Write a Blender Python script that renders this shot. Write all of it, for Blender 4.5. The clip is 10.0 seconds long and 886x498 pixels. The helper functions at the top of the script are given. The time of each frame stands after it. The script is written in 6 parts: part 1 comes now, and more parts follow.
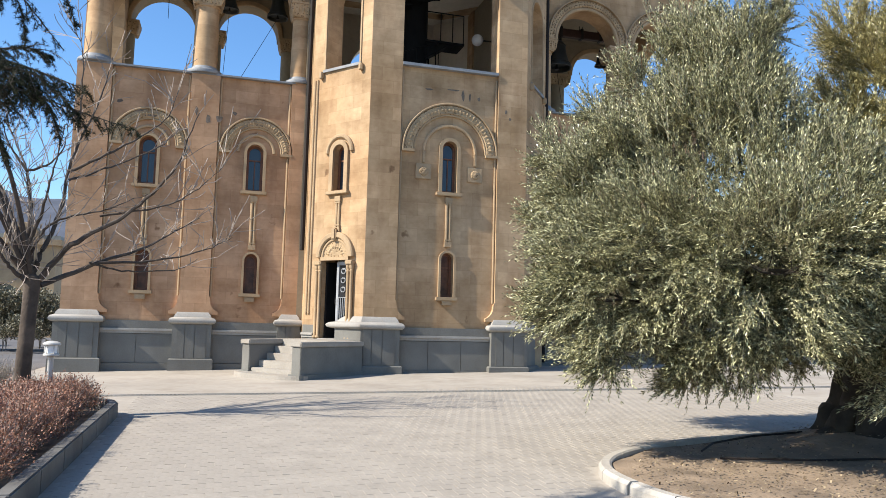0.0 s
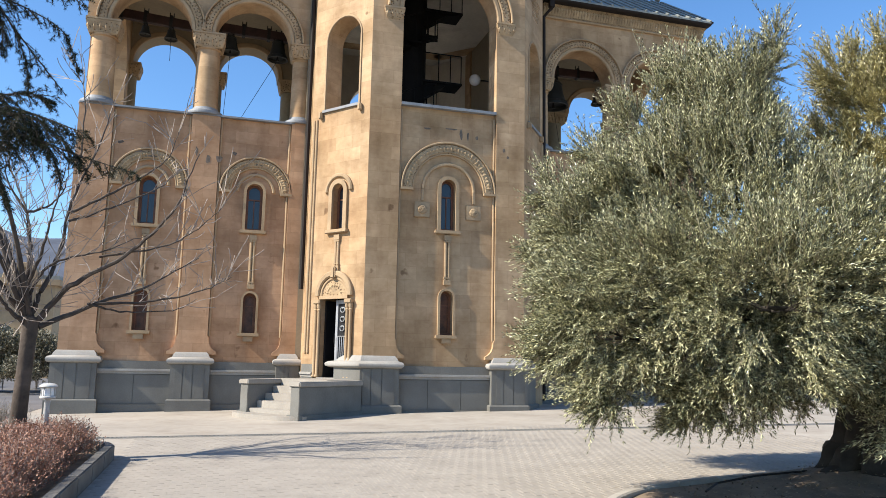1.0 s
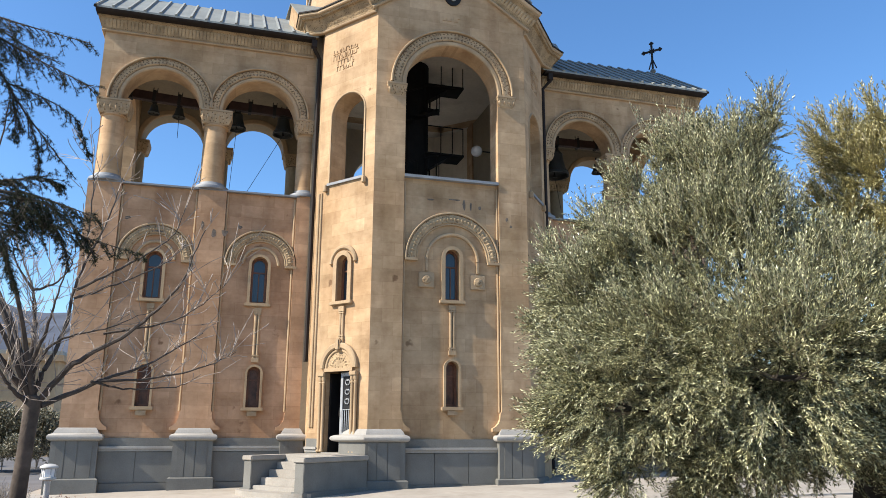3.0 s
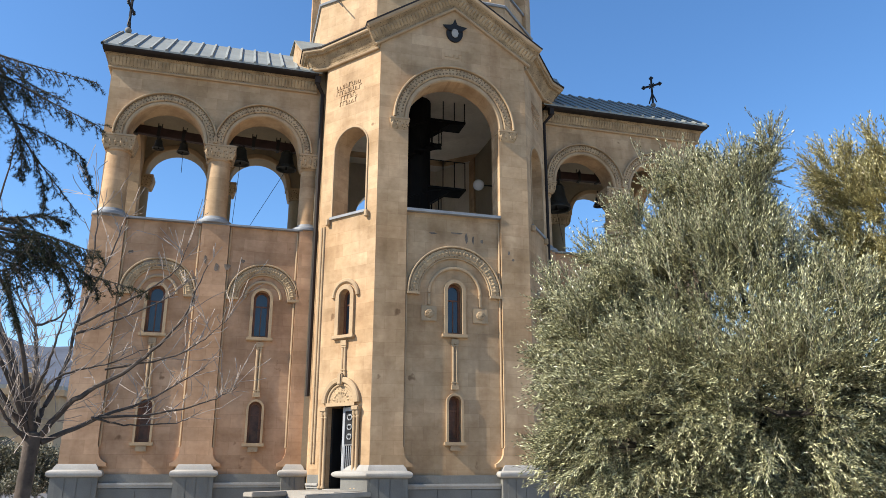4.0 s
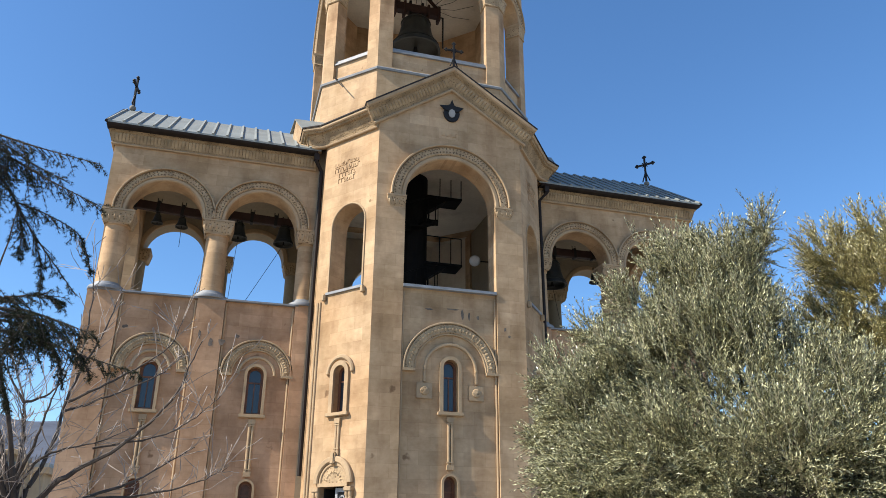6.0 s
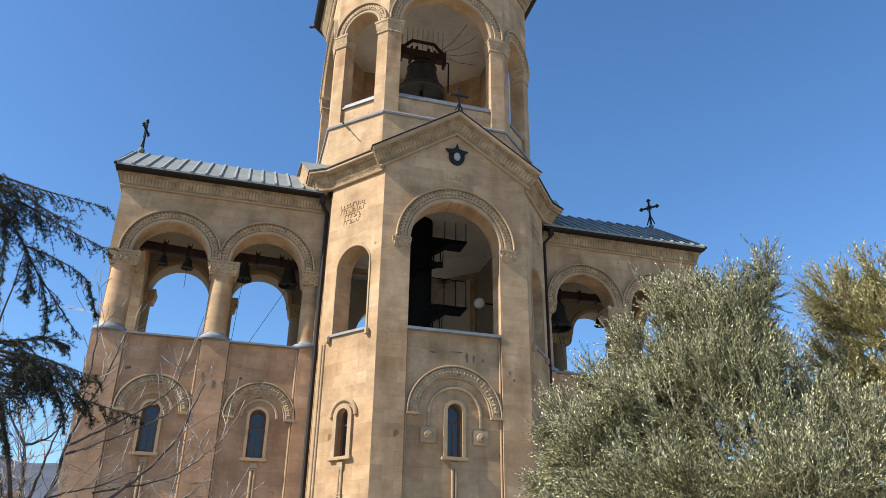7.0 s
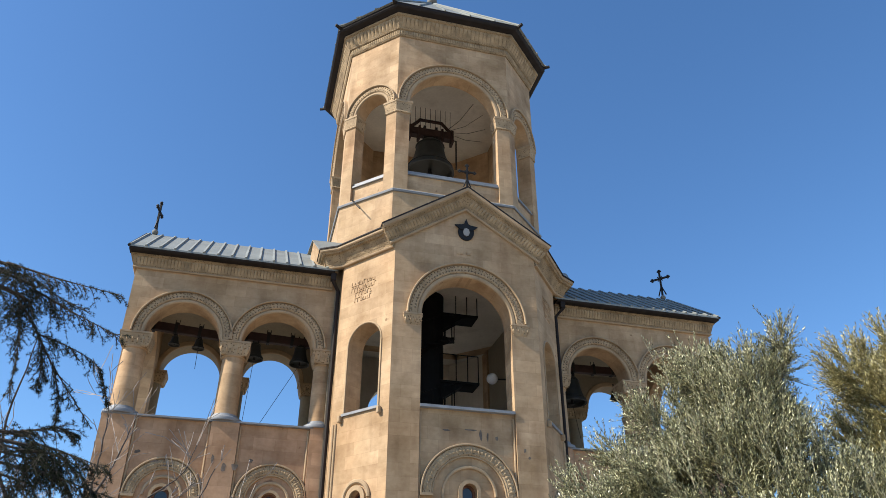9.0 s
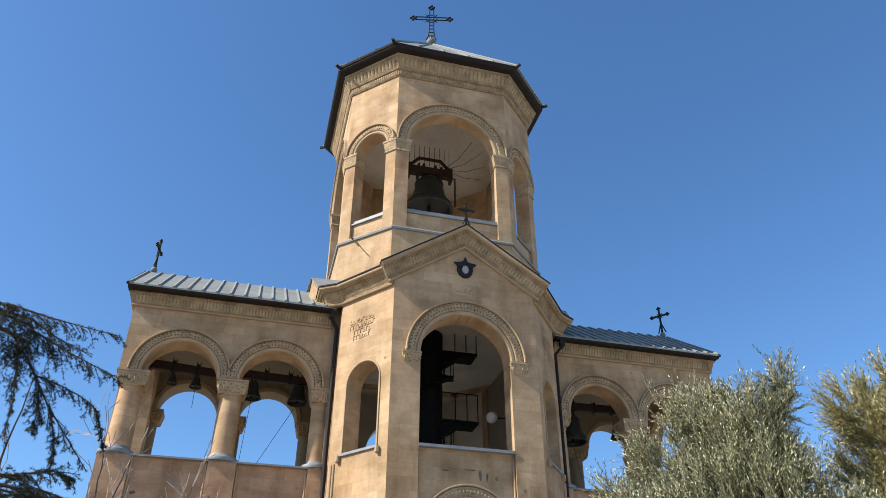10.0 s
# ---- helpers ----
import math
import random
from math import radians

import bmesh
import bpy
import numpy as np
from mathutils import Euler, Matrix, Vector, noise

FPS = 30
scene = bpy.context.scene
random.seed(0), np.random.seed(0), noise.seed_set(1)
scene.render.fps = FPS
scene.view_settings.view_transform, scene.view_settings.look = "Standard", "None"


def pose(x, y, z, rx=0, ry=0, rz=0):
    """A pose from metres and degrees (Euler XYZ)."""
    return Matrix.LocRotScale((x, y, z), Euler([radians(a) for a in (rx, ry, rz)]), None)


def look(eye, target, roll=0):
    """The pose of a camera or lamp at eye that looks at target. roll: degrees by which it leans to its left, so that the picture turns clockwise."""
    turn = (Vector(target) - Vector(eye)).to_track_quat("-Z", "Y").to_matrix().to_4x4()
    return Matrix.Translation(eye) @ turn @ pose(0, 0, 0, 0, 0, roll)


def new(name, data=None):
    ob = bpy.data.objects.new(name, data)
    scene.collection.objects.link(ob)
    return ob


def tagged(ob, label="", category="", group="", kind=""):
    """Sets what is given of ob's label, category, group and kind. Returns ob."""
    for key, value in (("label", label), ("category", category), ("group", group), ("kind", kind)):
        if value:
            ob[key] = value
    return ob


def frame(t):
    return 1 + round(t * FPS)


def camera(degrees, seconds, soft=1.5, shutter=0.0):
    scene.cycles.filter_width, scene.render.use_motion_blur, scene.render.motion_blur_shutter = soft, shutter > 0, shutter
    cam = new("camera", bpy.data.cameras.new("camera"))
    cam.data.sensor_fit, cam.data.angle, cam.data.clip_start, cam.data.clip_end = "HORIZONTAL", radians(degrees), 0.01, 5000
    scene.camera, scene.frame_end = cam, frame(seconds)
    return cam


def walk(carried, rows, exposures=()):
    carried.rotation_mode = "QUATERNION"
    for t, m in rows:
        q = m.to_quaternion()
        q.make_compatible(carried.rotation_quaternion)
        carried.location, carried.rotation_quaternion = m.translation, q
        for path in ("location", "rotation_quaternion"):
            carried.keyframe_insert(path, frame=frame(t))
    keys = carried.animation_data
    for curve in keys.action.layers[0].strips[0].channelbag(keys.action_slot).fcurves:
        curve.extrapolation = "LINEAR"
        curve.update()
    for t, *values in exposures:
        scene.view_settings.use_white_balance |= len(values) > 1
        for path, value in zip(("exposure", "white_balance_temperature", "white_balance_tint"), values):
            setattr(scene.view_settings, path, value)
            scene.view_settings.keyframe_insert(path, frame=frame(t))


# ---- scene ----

from mathutils.geometry import tessellate_polygon

# camera and walk: a person standing still, tilting up; the camera rises and draws back a little as it tilts
EYE = (-5.827, -24.589, 1.65)
cam = camera(61.15, 10.0, soft=0.7)
TURN = [(0, -16.49, 5.34, -1.48), (0.5, -16.58, 6.79, -1.33), (1, -16.51, 8.16, -1.09), (1.5, -16.34, 9.50, -0.88),
        (2, -16.17, 10.83, -0.65), (2.5, -16.08, 12.11, -0.41), (4, -15.79, 15.85, -0.16), (4.5, -15.77, 17.15, -0.22),
        (5, -15.89, 18.51, -0.24), (5.5, -16.09, 19.96, -0.27), (7, -15.93, 24.69, -0.77), (7.5, -15.57, 26.13, -0.81),
        (8, -15.18, 27.50, -0.70), (8.5, -14.88, 28.86, -0.42), (9, -14.70, 30.31, -0.16), (9.5, -14.66, 31.78, -0.05),
        (10, -14.74, 33.11, -0.09)]


def stand(t):
    u = (t - 5) / 5
    return [e + u * a + (u * u - 0.5) * c for e, a, c in zip(EYE, (-0.0173, -0.0904, 0.0972), (-0.0046, -0.0270, -0.0134))]


walk(cam, [(t, pose(*stand(t), 90 + p, r, y)) for t, y, p, r in TURN], [(0, 0.84), (2.5, 0.84), (4.5, 0.82), (7, 0.70), (10, 0.66)])

# daylight
SUN_EL, SUN_AZ = radians(40), radians(6.2)
to_sun = Vector((-math.cos(SUN_EL) * math.cos(SUN_AZ), -math.cos(SUN_EL) * math.sin(SUN_AZ), math.sin(SUN_EL)))
world = bpy.data.worlds.new("sky")
scene.world = world
world.use_nodes = True
wn = world.node_tree
sky = wn.nodes.new("ShaderNodeTexSky")
sky.sky_type, sky.sun_disc, sky.sun_elevation = "NISHITA", False, SUN_EL
sky.sun_rotation = math.atan2(to_sun.x, to_sun.y)
sky.air_density, sky.dust_density, sky.ozone_density = 1.0, 0.35, 5.0
hs = wn.nodes.new("ShaderNodeHueSaturation")
hs.inputs["Saturation"].default_value = 1.12
wn.links.new(sky.outputs[0], hs.inputs["Color"])
wn.links.new(hs.outputs[0], wn.nodes["Background"].inputs[0])
wn.nodes["Background"].inputs[1].default_value = 0.128
sun = new("sun", bpy.data.lights.new("sun", "SUN"))
sun.data.energy, sun.data.angle, sun.data.color = 5.0, radians(0.53), (1.0, 0.93, 0.82)
sun.matrix_world = look(to_sun * 60, (0, 0, 0))


# materials
def mat(name, rgb, rough=0.8, metal=0.0, var=0.25, scale=3.0, fine=40.0, bump=0.3, bump_scale=60.0, tint=None, stain=0.0,
        block=None, vary=0.0, carve=0.0, spec=0.4, spots=0.0):
    """A procedural surface: two scales of colour variation, optional stain, blocks, per-object variation, and relief
    with shade painted in its pits.
    """
    m = bpy.data.materials.new(name)
    m.use_nodes = True
    nt = m.node_tree
    n, l = nt.nodes, nt.links
    b = n["Principled BSDF"]
    b.inputs["Roughness"].default_value, b.inputs["Metallic"].default_value = rough, metal
    b.inputs["Specular IOR Level"].default_value = spec
    co = n.new("ShaderNodeTexCoord").outputs["Object"]

    def noise_tex(sc, det=5.0):
        t = n.new("ShaderNodeTexNoise")
        t.inputs["Scale"].default_value, t.inputs["Detail"].default_value = sc, det
        l.new(co, t.inputs["Vector"])
        return t.outputs["Fac"]

    def mix(kind, fac, a, c):
        x = n.new("ShaderNodeMix")
        x.data_type, x.blend_type = "RGBA", kind
        for sock, val in ((x.inputs[0], fac), (x.inputs[6], a), (x.inputs[7], c)):
            if isinstance(val, (int, float)):
                sock.default_value = val
            elif isinstance(val, tuple):
                sock.default_value = (*val, 1)
            else:
                l.new(val, sock)
        return x.outputs[2]

    def ramp(src, a, c, lo=0.0, hi=1.0):
        r = n.new("ShaderNodeMapRange")
        for i, v in enumerate((a, c, lo, hi)):
            r.inputs[i + 1].default_value = v
        l.new(src, r.inputs[0])
        return r.outputs[0]

    dark = tuple(c * (1 - var) for c in rgb)
    light = tuple(min(1, c * (1 + var)) for c in (tint or rgb))
    col = mix("MIX", ramp(noise_tex(scale), 0.3, 0.7), dark, light)
    col = mix("MULTIPLY", ramp(noise_tex(fine), 0.25, 0.75, 0.0, 0.35), col, tuple(0.45 + 0.3 * c for c in rgb))
    if block:
        sep = n.new("ShaderNodeSeparateXYZ")
        l.new(co, sep.inputs[0])
        add = n.new("ShaderNodeMath")
        l.new(sep.outputs[0], add.inputs[0]), l.new(sep.outputs[1], add.inputs[1])
        cmb = n.new("ShaderNodeCombineXYZ")
        l.new(add.outputs[0], cmb.inputs[0]), l.new(sep.outputs[2], cmb.inputs[1])
        bt = n.new("ShaderNodeTexBrick")
        bt.inputs["Color1"].default_value, bt.inputs["Color2"].default_value = (0.74, 0.72, 0.69, 1), (1, 1, 1, 1)
        bt.inputs["Mortar"].default_value = (0.62, 0.58, 0.54, 1)
        bt.inputs["Scale"].default_value, bt.inputs["Mortar Size"].default_value = 1.0, 0.004
        bt.inputs["Brick Width"].default_value, bt.inputs["Row Height"].default_value = block
        bt.inputs["Mortar Smooth"].default_value = 0.3
        l.new(cmb.outputs[0], bt.inputs["Vector"])
        col = mix("MULTIPLY", 0.74, col, bt.outputs["Color"])
        cm = n.new("ShaderNodeMapping")
        cm.inputs["Scale"].default_value = (0.8, 0.8, 1.7)
        l.new(co, cm.inputs[0])
        ct = n.new("ShaderNodeTexNoise")
        ct.inputs["Scale"].default_value, ct.inputs["Detail"].default_value, ct.inputs["Roughness"].default_value = 1.6, 7.0, 0.65
        l.new(cm.outputs[0], ct.inputs["Vector"])
        col = mix("MULTIPLY", ramp(ct.outputs["Fac"], 0.44, 0.68, 0.0, 0.6), col, (0.68, 0.62, 0.56))
    if stain:
        st = n.new("ShaderNodeMapping")
        st.inputs["Scale"].default_value = (1.2, 1.2, 0.35)
        l.new(co, st.inputs[0])
        t = n.new("ShaderNodeTexNoise")
        t.inputs["Scale"].default_value, t.inputs["Detail"].default_value = 1.3, 8.0
        l.new(st.outputs[0], t.inputs["Vector"])
        col = mix("MULTIPLY", ramp(t.outputs["Fac"], 0.5, 0.75, 0.0, stain), col, (0.5, 0.42, 0.36))
    if spots:
        sp = n.new("ShaderNodeTexNoise")
        sp.inputs["Scale"].default_value, sp.inputs["Detail"].default_value = 2.3, 3.0
        l.new(co, sp.inputs["Vector"])
        col = mix("MULTIPLY", ramp(sp.outputs["Fac"], 0.70, 0.76, 0.0, spots), col, (0.42, 0.36, 0.32))
        wd = noise_tex(0.45, 4.0)
        col = mix("MULTIPLY", ramp(wd, 0.45, 0.62, 0.0, 0.5), col, (1.0, 0.86, 0.72))
    if vary:
        oi = n.new("ShaderNodeObjectInfo")
        col = mix("MULTIPLY", 1.0, col, ramp(oi.outputs["Random"], 0, 1, 1 - vary, 1.0))
    l.new(col, b.inputs["Base Color"])
    bm_ = n.new("ShaderNodeBump")
    bm_.inputs["Strength"].default_value, bm_.inputs["Distance"].default_value = bump, 0.01
    l.new(noise_tex(bump_scale), bm_.inputs["Height"])
    if carve:
        vo = n.new("ShaderNodeTexVoronoi")
        vo.inputs["Scale"].default_value = carve
        l.new(co, vo.inputs["Vector"])
        b2 = n.new("ShaderNodeBump")
        b2.inputs["Strength"].default_value, b2.inputs["Distance"].default_value = 0.8, 0.014
        l.new(vo.outputs["Distance"], b2.inputs["Height"]), l.new(bm_.outputs[0], b2.inputs["Normal"])
        l.new(b2.outputs[0], b.inputs["Normal"])
        # shade of the pits put into the colour, darkest at the cell centres
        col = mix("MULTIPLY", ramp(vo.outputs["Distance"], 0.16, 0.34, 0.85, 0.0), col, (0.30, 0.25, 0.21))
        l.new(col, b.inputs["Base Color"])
    else:
        l.new(bm_.outputs[0], b.inputs["Normal"])
    return m


STONE = mat("tuff_stone", (0.520, 0.347, 0.186), 0.9, var=0.19, scale=0.9, fine=9, tint=(0.525, 0.382, 0.238), stain=0.65, block=(0.62, 0.36), spots=0.85)
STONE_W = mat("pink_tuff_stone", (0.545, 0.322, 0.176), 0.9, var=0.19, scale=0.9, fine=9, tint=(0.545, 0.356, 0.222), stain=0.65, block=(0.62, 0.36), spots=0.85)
TRIM = mat("trim_stone", (0.405, 0.290, 0.172), 0.85, var=0.15, scale=2.0, fine=20, stain=0.3)
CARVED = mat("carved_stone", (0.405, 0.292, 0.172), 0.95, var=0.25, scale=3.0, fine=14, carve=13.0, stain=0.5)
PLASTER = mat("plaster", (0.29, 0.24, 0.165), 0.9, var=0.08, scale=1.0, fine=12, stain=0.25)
LIME = mat("limewash", (0.66, 0.60, 0.50), 0.9, var=0.1, scale=1.0, fine=10, stain=0.4)
BASALT = mat("grey_basalt", (0.172, 0.167, 0.148), 0.75, var=0.16, scale=1.5, fine=30, stain=0.25, bump=0.2)
CAPSTONE = mat("pale_grey_stone", (0.36, 0.34, 0.305), 0.8, var=0.15, scale=1.5, fine=25, stain=0.3)
STEPM = mat("step_stone", (0.34, 0.31, 0.265), 0.85, var=0.15, scale=1.5, fine=25, stain=0.35)
LEAD = mat("lead_flashing", (0.24, 0.25, 0.26), 0.6, 0.1, var=0.15, scale=3, fine=30, bump=0.15)
ROOF = mat("roof_metal", (0.25, 0.262, 0.24), 0.6, 0.1, var=0.15, scale=1.2, fine=15, bump=0.1, stain=0.3)
GUTTER = mat("dark_gutter", (0.022, 0.017, 0.015), 0.75, 0.0, var=0.2, spec=0.25)
IRON = mat("dark_iron", (0.012, 0.011, 0.010), 0.65, 0.1, var=0.3)
STAIRM = mat("black_stair_iron", (0.006, 0.006, 0.006), 0.8, 0.0, var=0.3, spec=0.15)
BRONZE = mat("bell_bronze", (0.03, 0.03, 0.025), 0.55, 0.25, var=0.3, scale=2)
FRIEZE = mat("frieze_stone", (0.37, 0.268, 0.155), 0.95, var=0.3, scale=3, fine=18, stain=0.5)
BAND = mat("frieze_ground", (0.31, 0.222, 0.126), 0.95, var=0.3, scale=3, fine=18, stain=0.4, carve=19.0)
HOLE_SHADE = mat("drilled_hole_shade", (0.17, 0.118, 0.07), 0.95, var=0.3, scale=4, fine=20)
RUST = mat("rusty_beam", (0.045, 0.022, 0.017), 0.7, 0.2, var=0.3, scale=4)
WOODF = mat("window_wood", (0.17, 0.072, 0.036), 0.55, var=0.3, scale=6)
DOORM = mat("door_iron_grey", (0.34, 0.35, 0.36), 0.45, 0.1, var=0.2)
BLACK = mat("dark_door_and_interior", (0.012, 0.012, 0.013), 0.5, var=0.3)
GLOBE = mat("white_globe", (0.82, 0.82, 0.82), 0.25, var=0.03)
WHITE = mat("white_lamp_paint", (0.50, 0.49, 0.46), 0.5, var=0.1)
PAVE = mat("paving", (0.355, 0.315, 0.262), 0.9, var=0.10, scale=0.5, fine=6, tint=(0.38, 0.34, 0.285), stain=0.35)
PAVER = mat("paver_block", (0.355, 0.318, 0.268), 0.9, var=0.1, scale=2, fine=25, vary=0.07)
KERBD = mat("dark_kerb_stone", (0.15, 0.143, 0.13), 0.8, var=0.25, scale=2, fine=20, stain=0.3)
KERBM = mat("kerb_stone", (0.41, 0.375, 0.32), 0.85, var=0.2, scale=2, fine=20, stain=0.3)
SOIL = mat("dry_soil", (0.235, 0.175, 0.118), 0.95, var=0.35, scale=2.5, fine=20, bump=0.8, bump_scale=30)
BARK = mat("bark", (0.085, 0.065, 0.05), 0.95, var=0.4, scale=5, fine=30, bump=0.9, bump_scale=25)
BARKD = mat("olive_bark", (0.045, 0.036, 0.027), 0.95, var=0.4, scale=4, fine=25, bump=1.0, bump_scale=15)
TWIG = mat("twig", (0.32, 0.265, 0.22), 0.8, var=0.35, scale=6)
LIMB = mat("bare_limb_bark", (0.075, 0.058, 0.046), 0.85, var=0.4, scale=7, fine=35, bump=0.5)
OTWIG = mat("olive_twig", (0.34, 0.30, 0.20), 0.8, var=0.3, scale=6)
DRAINM = mat("drain_grate", (0.05, 0.05, 0.05), 0.6, 0.5)
# blue of the distant haze is put into the hill's base colour
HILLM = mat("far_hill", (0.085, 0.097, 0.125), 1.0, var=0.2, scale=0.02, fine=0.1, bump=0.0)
FIELD = mat("far_ground", (0.16, 0.15, 0.11), 1.0, var=0.25, scale=0.05, fine=0.6)


def leaf_mat(name, a, c, rough=0.5, gloss=0.5, spread=1.7):
    m = bpy.data.materials.new(name)
    m.use_nodes = True
    n, l = m.node_tree.nodes, m.node_tree.links
    b = n["Principled BSDF"]
    geo = n.new("ShaderNodeNewGeometry")
    x = n.new("ShaderNodeMix")
    x.data_type = "RGBA"
    x.inputs[6].default_value, x.inputs[7].default_value = (*a, 1), (*c, 1)
    pw = n.new("ShaderNodeMath")
    pw.operation = "POWER"
    pw.inputs[1].default_value = spread
    l.new(geo.outputs["Random Per Island"], pw.inputs[0])
    l.new(pw.outputs[0], x.inputs[0])
    l.new(x.outputs[2], b.inputs["Base Color"])
    b.inputs["Roughness"].default_value = rough
    b.inputs["Specular IOR Level"].default_value = gloss
    tr = n.new("ShaderNodeBsdfTranslucent")
    l.new(x.outputs[2], tr.inputs[0])
    ms = n.new("ShaderNodeMixShader")
    ms.inputs[0].default_value = 0.08
    l.new(b.outputs[0], ms.inputs[1]), l.new(tr.outputs[0], ms.inputs[2])
    l.new(ms.outputs[0], n["Material Output"].inputs[0])
    return m


OLIVE = leaf_mat("olive_leaf", (0.046, 0.052, 0.018), (0.78, 0.75, 0.44), 0.33, 0.45, 2.0)
OLIVEY = leaf_mat("olive_leaf_yellow", (0.17, 0.15, 0.045), (0.62, 0.55, 0.28), 0.36)
CEDAR = leaf_mat("cedar_needle", (0.010, 0.016, 0.009), (0.055, 0.060, 0.028), 0.75, 0.2)
HEDGE = leaf_mat("red_hedge_leaf", (0.19, 0.075, 0.045), (0.44, 0.23, 0.14), 0.6)
BUSH = leaf_mat("dull_bush_leaf", (0.06, 0.06, 0.035), (0.28, 0.26, 0.17), 0.6)

glass = bpy.data.materials.new("window_glass")
glass.use_nodes = True
gb = glass.node_tree.nodes["Principled BSDF"]
gb.inputs["Base Color"].default_value = (0.03, 0.04, 0.05, 1)
gb.inputs["Roughness"].default_value, gb.inputs["IOR"].default_value = 0.06, 1.5
gb.inputs["Specular IOR Level"].default_value = 0.6


shutter = mat("dark_brown_shutter", (0.11, 0.045, 0.022), 0.35, var=0.5, scale=5, fine=30)


# mesh tools
def thing(name, label, category, kind="", group="", m=None):
    e = new(name)
    tagged(e, label, category, group, kind)
    if m is not None:
        e.matrix_world = m
    return e


def part(name, bm, material, parent, label="", m=None, smooth=False, keep=False):
    me = bpy.data.meshes.new(name)
    if not keep:
        bmesh.ops.recalc_face_normals(bm, faces=bm.faces[:])
    bm.to_mesh(me)
    bm.free()
    me.materials.append(material)
    if smooth:
        me.shade_smooth()
        me.set_sharp_from_angle(angle=radians(40))
    ob = new(name, me)
    if parent is not None:
        ob.parent = parent
    if m is not None:
        ob.matrix_basis = m
    if label:
        tagged(ob, label)
    return ob


def box(x0, y0, z0, x1, y1, z1, bm=None, bevel=0.0):
    b = bm if bm is not None else bmesh.new()
    r = bmesh.ops.create_cube(b, size=1.0)
    for v in r["verts"]:
        v.co = Vector((x0 + (v.co.x + 0.5) * (x1 - x0), y0 + (v.co.y + 0.5) * (y1 - y0), z0 + (v.co.z + 0.5) * (z1 - z0)))
    if bevel:
        es = {e for v in r["verts"] for e in v.link_edges}
        bmesh.ops.bevel(b, geom=list(es), offset=bevel, segments=2, affect="EDGES")
    return b


def rect(x0, z0, x1, z1):
    return [(x0, z0), (x1, z0), (x1, z1), (x0, z1)]


def arch(cx, z0, zs, r, n=14):
    return [(cx - r, z0), (cx + r, z0)] + [(cx + r * math.cos(math.pi * i / n), zs + r * math.sin(math.pi * i / n)) for i in range(n + 1)]


def slab(loops, t, y0=0.0, bm=None):
    """A wall in the x-z plane from y0 to y0 + t: the first loop is its outline, the others are holes through it."""
    b = bm if bm is not None else bmesh.new()
    flat = [p for lp in loops for p in lp]
    tris = tessellate_polygon([[Vector((x, z, 0)) for x, z in lp] for lp in loops])
    fr = [b.verts.new((x, y0, z)) for x, z in flat]
    bk = [b.verts.new((x, y0 + t, z)) for x, z in flat]
    for tri in tris:
        try:
            b.faces.new([fr[i] for i in tri])
            b.faces.new([bk[i] for i in reversed(tri)])
        except ValueError:
            pass
    k = 0
    for lp in loops:
        c = len(lp)
        for i in range(c):
            i0, i1 = k + i, k + (i + 1) % c
            b.faces.new((fr[i0], fr[i1], bk[i1], bk[i0]))
        k += c
    return b


def ring(cx, zs, r0, r1, y0, y1, a0=0, a1=180, n=28, bm=None):
    """A half ring (archivolt) with a rounded front."""
    b = bm if bm is not None else bmesh.new()
    e = min(0.03, (r1 - r0) * 0.25)
    prof = [(r0, y1), (r0, y0 + e), (r0 + e, y0), (r1 - e, y0), (r1, y0 + e), (r1, y1)]
    rows = []
    for i in range(n + 1):
        a = radians(a0 + (a1 - a0) * i / n)
        rows.append([b.verts.new((cx + r * math.cos(a), y, zs + r * math.sin(a))) for r, y in prof])
    for p, q in zip(rows, rows[1:]):
        for j in range(len(prof)):
            k = (j + 1) % len(prof)
            b.faces.new((p[j], p[k], q[k], q[j]))
    b.faces.new(rows[0]), b.faces.new(rows[-1][::-1])
    return b


def arc_carving(cx, zs, r, y, size, count, a0=4, a1=176, bm=None):
    """Small raised diamonds and leaves along an arch."""
    b = bm if bm is not None else bmesh.new()
    for i in range(count):
        a = radians(a0 + (a1 - a0) * (i + 0.5) / count)
        ca, sa = math.cos(a), math.sin(a)
        w, h = size * (0.5 if i % 2 else 0.32), size * (0.30 if i % 2 else 0.5)
        pts = [(h, 0), (0, w), (-h, 0), (0, -w)]
        vs = [b.verts.new((cx + (r + u) * ca - v * sa, y, zs + (r + u) * sa + v * ca)) for u, v in pts]
        top = b.verts.new((cx + r * ca, y - 0.028, zs + r * sa))
        for j in range(4):
            b.faces.new((vs[j], vs[(j + 1) % 4], top))
    return b


